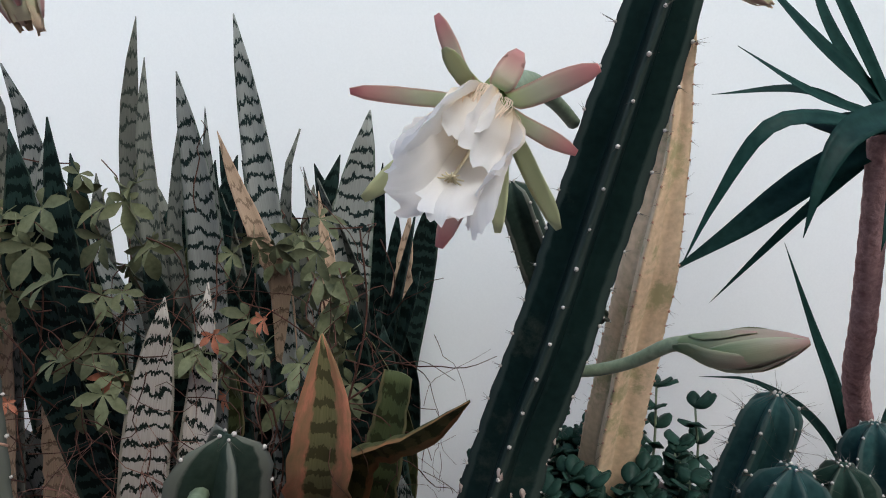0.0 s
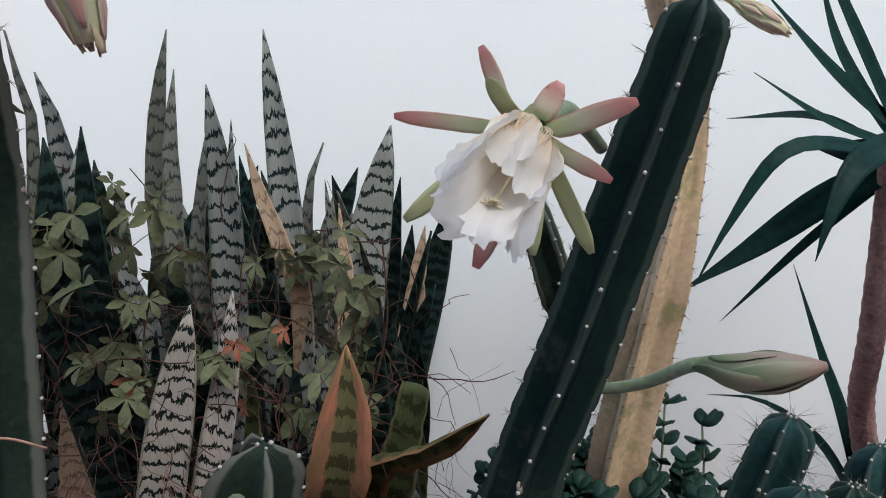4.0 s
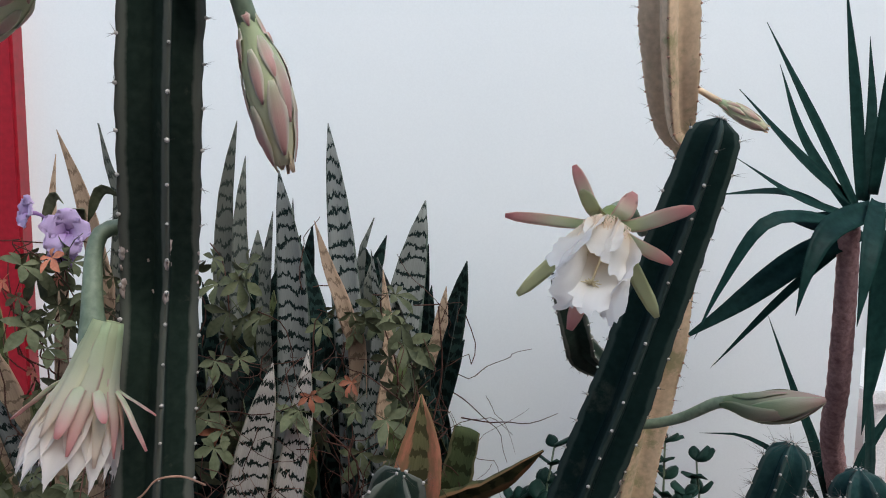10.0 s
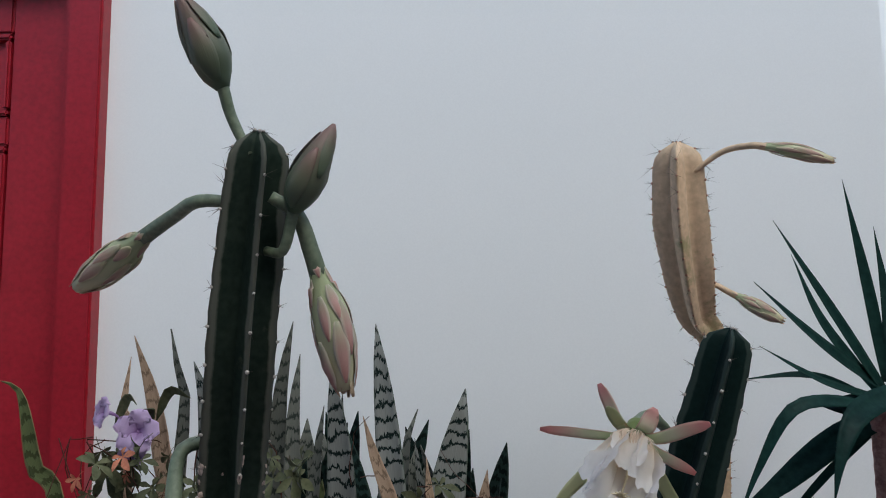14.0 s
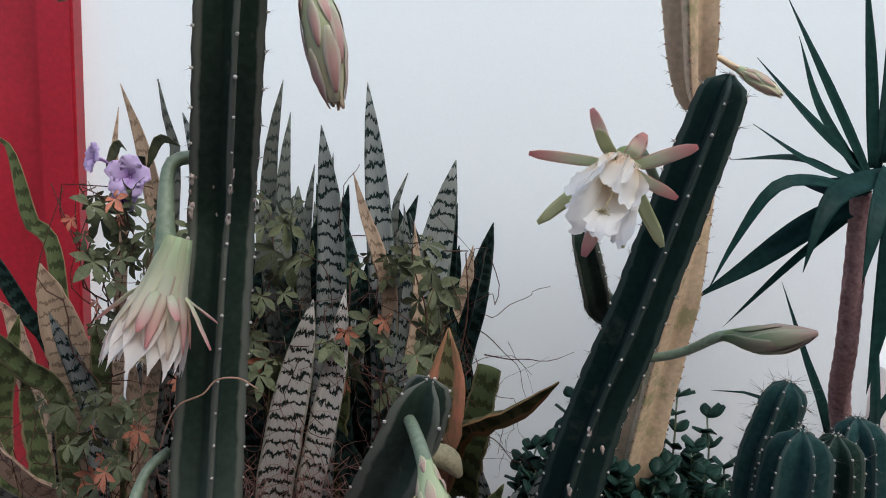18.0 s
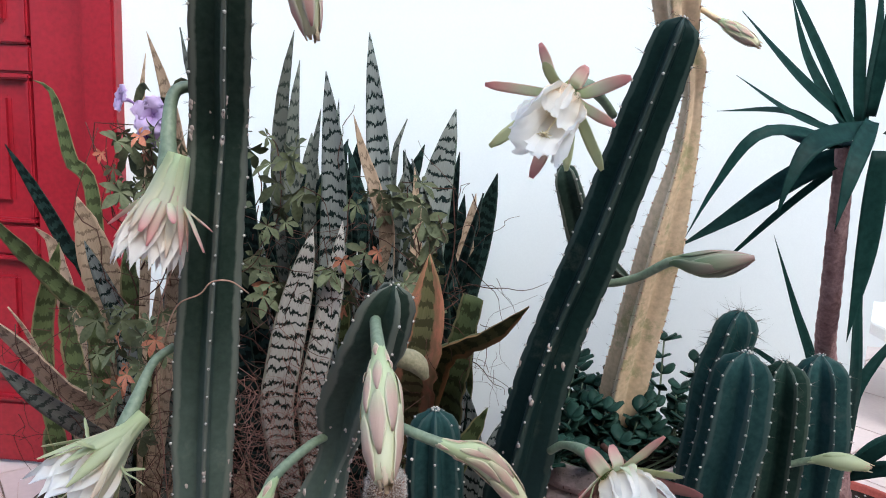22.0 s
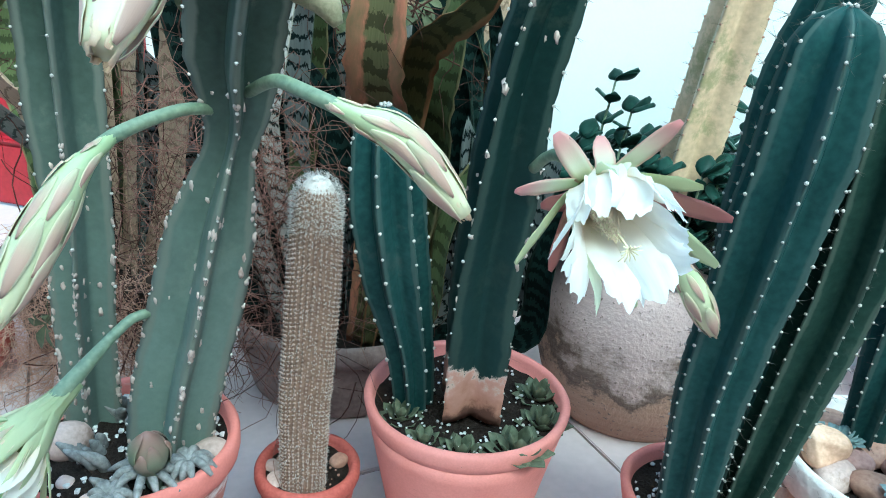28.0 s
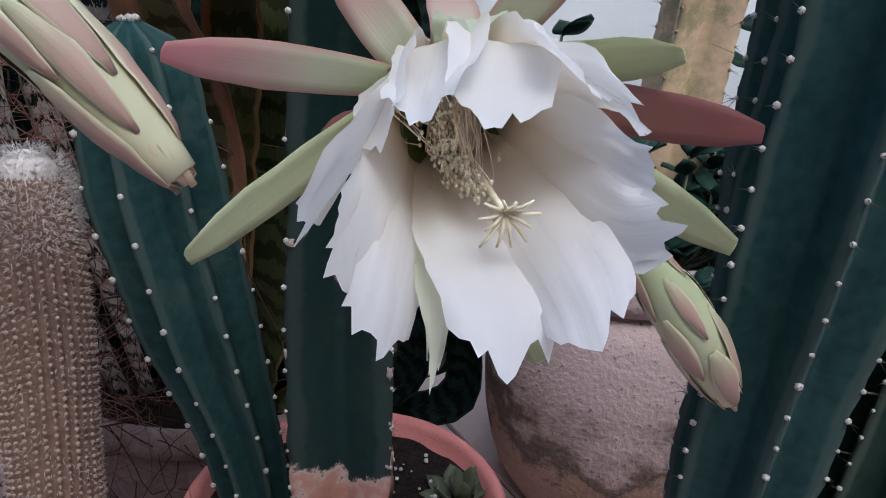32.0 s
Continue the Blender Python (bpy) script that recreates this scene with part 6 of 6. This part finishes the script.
# ---- purple flowers ----
for at, d, s in (((-0.736, 0.95, 1.095), (-0.6, -0.7, 0.2), 0.026), ((-0.672, 0.93, 1.067), (0.1, -0.95, 0.15), 0.036), ((-0.69, 0.95, 1.03), (0.3, -0.8, -0.4), 0.022)):
    root = thing("purple_flower", "pale purple trumpet flower among creeper leaves", "flower", "purple flowers", at)
    a, u, v = axes(d)
    b = Vector(at)
    bm = bmesh.new()
    tube(bm, curve([b - a * 1.6 * s - Vector((0, 0, 0.5 * s)), b - a * 0.5 * s, b], 6), (0.001, 0.0018, 0.004), 8)
    part("tube", bm, "purple", root)
    for k in range(5):
        g = 6.283 * k / 5
        e = math.cos(g) * u + math.sin(g) * v
        part("petal", petal_bm([b + e * 0.05 * s, b + e * 0.5 * s + a * 0.35 * s, b + e * s + a * 0.3 * s], 1.0 * s, (0.2, 0.7, 1.0, 0.9, 0.5), a, k, 0.35, 0.05, 7, 5), "purple", root)
for x, z, g in ((-0.7, 1.12, 0.5), (-0.66, 1.1, -0.6), (-0.63, 1.13, 1.0)):
    o = thing("leaf_shoot", "dark green pointed leaf above the purple flowers", "leaf", "leaf shoots", (x, 0.96, z - 0.04))
    part("blade", blade([(x - 0.03, 0.97, z - 0.05), (x, 0.95, z), (x + 0.05 * math.sin(g), 0.93, z - 0.01)], 0.018, (0.1, 0.8, 1, 0.7, 0.05), 8, 0.15, 0.0012), "vine", o)

# ---- jade plant ----
jade = thing("jade_plant", "jade plant with thick round green leaves filling the pot", "succulent", "", (0.232, 1.235, 0.33))
bm = petal_bm([(0, 0, 0), (0, 0, 0.011), (0, 0.002, 0.022)], 0.02, (0.2, 0.8, 1.0, 0.85, 0.3), (0, -1, 0), 1, 0.0, 0.08, 5, 5, 0.0045)
o = part("leaf", bm, "jade", jade)
jade_mesh = o.data
bpy.data.objects.remove(o)
inv = jade.matrix_basis.inverted()
rnd = random.Random(3)
tips = []
for x, y, z in ((0.116, 1.2, 0.63), (0.15, 1.2, 0.58), (0.335, 1.2, 0.64), (0.42, 1.25, 0.58), (0.08, 1.18, 0.53), (0.31, 1.17, 0.5), (0.18, 1.16, 0.5), (0.38, 1.2, 0.53)):
    tips.append((x, y, z))
for _ in range(86):
    g, r = rnd.uniform(0, 6.283), rnd.uniform(0.05, 0.23)
    tips.append((0.232 + r * math.cos(g), 1.21 + 0.9 * r * math.sin(g), rnd.uniform(0.38, 0.52)))
for x, y, z in tips:
    foot = Vector((0.232 + 0.5 * (x - 0.232), 1.235 + 0.5 * (y - 1.235), 0.34))
    top = Vector((x, y, z))
    bm = bmesh.new()
    c = curve([foot, foot.lerp(top, 0.5) + Vector((0.3 * (x - 0.25), 0, -0.01)), top], 8)
    tube(bm, c, (0.0032, 0.002), 5)
    twig = part("branch", bm, "stem", jade)
    for q in range(9):
        p = c[8 - q // 2] if q < 8 else top
        g = q * 1.57 + rnd.uniform(-0.4, 0.4)
        d = Vector((math.cos(g), math.sin(g), rnd.uniform(0.1, 0.9))).normalized()
        o = new("leaf", jade_mesh)
        o.parent = twig
        o.matrix_basis = Matrix.Translation(p) @ d.to_track_quat("Z", "Y").to_matrix().to_4x4() @ Matrix.Rotation(rnd.uniform(-0.5, 0.5), 4, "Z") @ Matrix.Scale(rnd.uniform(1.2, 2.0), 4)

# ---- rosettes, star succulent, opuntia ----
for k, (x, y, r) in enumerate(((-0.09, 0.735, 0.04), (-0.045, 0.695, 0.034), (0.008, 0.688, 0.04), (0.078, 0.715, 0.054), (0.1, 0.785, 0.046), (0.085, 0.85, 0.046))):
    rosette("green rosette succulent on potting soil", (x, y, 0.206), 0.88 * r, "rosette", 40 + k, 3, 0.95)
for k, (x, y, r) in enumerate(((0.505, 0.885, 0.03), (0.553, 0.775, 0.034), (0.6, 0.955, 0.024), (0.65, 0.93, 0.022), (0.47, 0.9, 0.022))):
    rosette("blue-grey rosette succulent among pebbles", (x, y, 0.222), r, "echeveria", 60 + k, 3)
for x, y, z, r in ((0.729, 0.795, 0.176, 0.034), (0.707, 0.765, 0.136, 0.036), (0.69, 0.763, 0.166, 0.026)):
    hung = rosette("blue-grey rosette succulent hanging over the rim", (x, y, z), r, "echeveria", int(z * 1000), 3)
    hung.rotation_euler = (0.75, 0.25, 0)
    bm = bmesh.new()
    tube(bm, curve([(x, y, z), (x - 0.01, y + 0.01, z + 0.025), (0.685, 0.815, 0.226), (0.655, 0.835, 0.205)], 10), [0.003] * 8, 6)
    stalk = part("stem", bm, "withered", hung)
    stalk.matrix_basis = hung.rotation_euler.to_matrix().to_4x4().inverted()
for x, y, r in ((0.312, 0.7, 0.026), (0.385, 0.735, 0.024), (0.3, 0.73, 0.02)):
    rosette("small green rosette succulent in perlite soil", (x, y, 0.156), r, "rosette", int(x * 1000))
for x, y, r in ((0.8, 1.27, 0.035), (0.9, 1.28, 0.03), (0.95, 1.33, 0.035), (0.86, 1.25, 0.03)):
    rosette("dark green rosette under the yucca", (x, y, 0.176), r, "rosette", int(x * 1000))

star = thing("star_succulent", "grey striped star-shaped succulent spilling over the pot", "succulent", "", (-0.32, 0.5, 0.21))
rnd = random.Random(8)
for x, y, z, s in ((-0.32, 0.5, 0.235, 0.045), (-0.265, 0.46, 0.205, 0.04), (-0.285, 0.53, 0.235, 0.03), (-0.34, 0.46, 0.225, 0.03)):
    for k in range(11):
        g = 6.283 * k / 11 + rnd.uniform(-0.3, 0.3)
        e = Vector((math.cos(g), math.sin(g), 0))
        bm = bmesh.new()
        tube(bm, curve([(x, y, z), Vector((x, y, z + 0.008)) + e * 0.5 * s, Vector((x, y, z - 0.006)) + e * s * rnd.uniform(0.8, 1.1)], 8), (0.003, 0.0056, 0.005, 0.0024), 8)
        part("arm", bm, "striped", star)
for k in range(16):
    g, r = rnd.uniform(2.0, 5.0), rnd.uniform(0.03, 0.09)
    x, y = -0.385 + r * math.cos(g), 0.555 + r * math.sin(g)
    o = thing("thimble_cactus", "grey-brown finger cactus in painted pot", "cactus", "finger cacti", (x, y, 0.205))
    bm = bmesh.new()
    tube(bm, curve([(x, y, 0.2), (x + rnd.uniform(-0.01, 0.01), y - 0.006, 0.225), (x + rnd.uniform(-0.02, 0.02), y - 0.014, 0.24)], 6), (0.006, 0.0075, 0.007, 0.002), 9)
    part("body", bm, "striped", o)

prickly = thing("prickly_pear", "low prickly pear with round green pads in red jug", "cactus", "", (-0.97, 0.84, 0.16))
for x, y, z, r in ((-0.965, 0.86, 0.285, 0.042), (-0.95, 0.83, 0.222, 0.036), (-1.0, 0.85, 0.22, 0.04)):
    bm = bmesh.new()
    blob(bm, (x, y, z), (r, 0.009, r * 1.15), x * 10, 0.1, 3)
    part("pad", bm, "opuntia", prickly)
    bm = bmesh.new()
    for k in range(40):
        g, q = k * 2.4, r * 0.95 * math.sqrt((k + 0.5) / 40)
        bmesh.ops.create_icosphere(bm, subdivisions=1, radius=0.0012, matrix=Matrix.Translation((x + q * math.cos(g), y - 0.009 * math.sqrt(max(0, 1 - (q / r) ** 2)) - 0.001, z + 1.12 * q * math.sin(g))))
    part("areoles", bm, "areole", prickly, kind="stuff")
jug = thing("clay_jug", "round red clay jug on the tiles", "jug", "", (-1.0, 0.84, 0))
bm = bmesh.new()
lathe(bm, [(0, 0), (0.05, 0), (0.075, 0.02), (0.098, 0.06), (0.1, 0.09), (0.085, 0.125), (0.055, 0.15), (0.05, 0.165), (0.06, 0.18), (0.052, 0.18), (0.042, 0.165), (0.04, 0.15), (0, 0.145)], 36, 0.02)
bm.transform(Matrix.Translation((-1.0, 0.84, 0)))
part("body", bm, "terra_dark", jug)
bm = bmesh.new()
tube(bm, curve([(-0.95, 0.8, 0.172), (-0.915, 0.77, 0.16), (-0.925, 0.775, 0.11)], 10), (0.008, 0.008), 8)
part("handle", bm, "terra_dark", jug)

# dead tips of the leaning bud and a curled withered flower
curl = thing("withered_flower", "curled withered olive flower stub on the leaning cactus", "flower", "cactus flowers", (-0.2, 0.57, 0.75))
bm = bmesh.new()
tube(bm, curve([(-0.2, 0.56, 0.762), (-0.168, 0.575, 0.768), (-0.143, 0.585, 0.76), (-0.128, 0.588, 0.738)], 18), (0.006, 0.009, 0.0125, 0.015, 0.013, 0.005), 12)
part("stem", bm, "withered", curl)

# ---- stones ----
for k, (x, y, z, s, skin, label) in enumerate((
    (0.355, 0.625, 0, (0.055, 0.05, 0.045), "stone_orange", "pale orange rounded river stone on the tiles"), (0.43, 0.715, 0, (0.064, 0.052, 0.054), "stone", "brown rounded river stone on the tiles"),
    (0.52, 0.69, 0, (0.052, 0.046, 0.046), "stone_red", "reddish-brown angular stone on the tiles"), (0.58, 0.635, 0, (0.046, 0.05, 0.052), "stone", "orange-brown angular stone on the tiles"),
    (0.68, 0.74, 0, (0.066, 0.052, 0.056), "stone_vein", "veined pink and white stone on the tiles"), (-0.7, 0.84, 0, (0.075, 0.06, 0.085), "stone_pale", "rough pale rock beside the dry grass"),
    (-0.62, 0.84, 0.0, (0.05, 0.05, 0.05), "stone_pale", "rough pale rock beside the pot"),
)):
    stone("stone", label, (x, y, z), s, skin, k + 1, 40 * k, "loose stones", 0.3, (3, 6, 9, 9, 3, 9, 9)[k])
# The second entry, a near-round pebble, stands in for a woolly ball cactus.
PEB = (
    (-0.286, 0.574, 0.207, 0.026, 0.016, 1), (-0.452, 0.525, 0.207, 0.03, 0.026, 1), (-0.293, 0.517, 0.207, 0.016, 0.014, 1), (-0.36, 0.455, 0.205, 0.018, 0.014, 1), (-0.41, 0.475, 0.205, 0.014, 0.01, 1),
    (-0.262, 0.735, 0.11, 0.016, 0.012, 0), (-0.25, 0.7, 0.11, 0.014, 0.01, 0), (-0.178, 0.728, 0.11, 0.016, 0.01, 0), (-0.243, 0.66, 0.11, 0.018, 0.009, 1), (-0.262, 0.685, 0.11, 0.014, 0.009, 1),
)
for k, (x, y, z, r, h, pale) in enumerate(PEB):
    stone("pebble", "smooth pale pebble on the pot soil" if pale else "tan pebble on the pot soil", (x, y, z), (r, 0.8 * r, h), "stone_pale" if pale else "stone", k + 20, 37 * k, "pebbles in pots", 0.2)
rnd = random.Random(6)
for k in range(18):
    g, q = k * 2.4, 0.115 * math.sqrt((k + 0.5) / 18)
    r = rnd.uniform(0.026, 0.04)
    stone("pebble", rnd.choice(("smooth grey-pink pebble in whitewashed pot", "smooth tan pebble in whitewashed pot")), (0.57 + q * math.cos(g), 0.875 + q * math.sin(g), 0.192), (r, 0.75 * r, 0.55 * r), rnd.choice(("stone", "stone_red", "stone", "stone_red", "stone_pale")), k + 50, 50 * k, "pebbles in pots", 0.25)
stone("pebble", "rust-red rough stone in whitewashed pot", (0.468, 0.85, 0.205), (0.034, 0.028, 0.03), "stone_orange", 91, 20, "pebbles in pots", 0.5, 9)


def grit(label, at, r, amount, seed, size=0.003, skin="gravel"):
    rnd = random.Random(seed)
    bm = bmesh.new()
    for _ in range(amount):
        g, q = rnd.uniform(0, 6.283), r * math.sqrt(rnd.random())
        s = size * rnd.uniform(0.5, 1.3)
        blob(bm, (at[0] + q * math.cos(g), at[1] + q * math.sin(g), at[2] + 0.3 * s), (s, s, s * 0.8), rnd.random() * 50, 0.4, 1)
    tagged(part("grit", bm, skin, None, label, False, "stuff"), category="gravel")


grit("white perlite grains on dark soil", (0.315, 0.765, 0.162), 0.08, 130, 1)
grit("white perlite grains under the yucca", (0.86, 1.37, 0.182), 0.14, 220, 2)
grit("fine pale grit on potting soil", (-0.012, 0.795, 0.217), 0.12, 200, 3, 0.0022)
grit("fine dark grit in the small pot", (-0.212, 0.695, 0.117), 0.05, 80, 4, 0.002, "stone")
grit("soil crumbs and debris on the tiles", (0.1, 0.66, 0.001), 0.25, 45, 5, 0.0022, "soil")
grit("small pale gravel in the painted pot", (-0.385, 0.555, 0.216), 0.11, 150, 6, 0.004)

# hairs of the woolly cactus
bm = bmesh.new()
rnd = random.Random(4)
ax = curve([(-0.207, 0.668, 0.12), (-0.202, 0.668, 0.262), (-0.193, 0.675, 0.425), (-0.19, 0.68, 0.557)], 60)
for k in range(6500):
    i = rnd.randint(0, 60) if k < 3800 else rnd.randint(52, 60)
    u = i / 60
    g = rnd.uniform(0, 6.283)
    e = Vector((math.cos(g), math.sin(g), 0))
    r = 0.0305 * (1 if u < 0.93 else math.sqrt(max(0.05, 1 - ((u - 0.93) / 0.075) ** 2)))
    p = ax[i] + e * r + Vector((0, 0, rnd.uniform(-0.004, 0.004)))
    d = (e + Vector((rnd.uniform(-0.8, 0.8), rnd.uniform(-0.8, 0.8), rnd.uniform(-0.7, 0.7) + (0.8 if u > 0.9 else 0)))).normalized() * rnd.uniform(0.003, 0.0075)
    s = e.cross(Vector((0, 0, 1))) * 0.0003
    a = [bm.verts.new(p + s), bm.verts.new(p - s), bm.verts.new(p + Vector((0, 0, 0.0003))), bm.verts.new(p + d)]
    bm.faces.new((a[0], a[1], a[3])), bm.faces.new((a[1], a[2], a[3])), bm.faces.new((a[2], a[0], a[3]))
part("wool", bm, "wool", hair, "fine pale hairs", kind="stuff")
bm = bmesh.new()
blob(bm, (-0.19, 0.68, 0.539), (0.0195, 0.0195, 0.02), 2, 0.06, 4, 6)
part("cap", bm, "wool", hair, "white woolly tip")

# white post across the patio
bench = thing("white_bench", "white painted wooden bench across the patio", "bench", "", (1.9, 2.42, 0))
for lo, hi in (((1.55, 2.38, 0), (1.61, 2.44, 0.33)), ((2.6, 2.38, 0), (2.66, 2.44, 0.33)), ((1.55, 2.9, 0), (1.61, 2.96, 0.33)), ((2.6, 2.9, 0), (2.66, 2.96, 0.33))):
    bm = bmesh.new()
    box(bm, lo, hi, 0.004)
    part("leg", bm, "white_paint", bench, smooth=False)
bm = bmesh.new()
box(bm, (1.5, 2.34, 0.33), (2.72, 3.0, 0.38), 0.005)
part("seat", bm, "white_paint", bench, smooth=False)

# unseen walls added behind and beside the camera to block and dim light
wall("shade_wall_south", (-3.7, -1.9, 0), (3.4, -1.7, 3.4), "unseen ochre wall added behind the camera to block low light", "ochre")
wall("shade_wall_east", (3.2, -1.7, 0), (3.4, 3.6, 2.8), "unseen plain wall added to shade the right side", "ochre")
wall("shade_wall_west", (-3.7, -1.7, 0), (-3.5, 1.56, 1.3), "unseen low side wall added to limit sky light", "ochre")
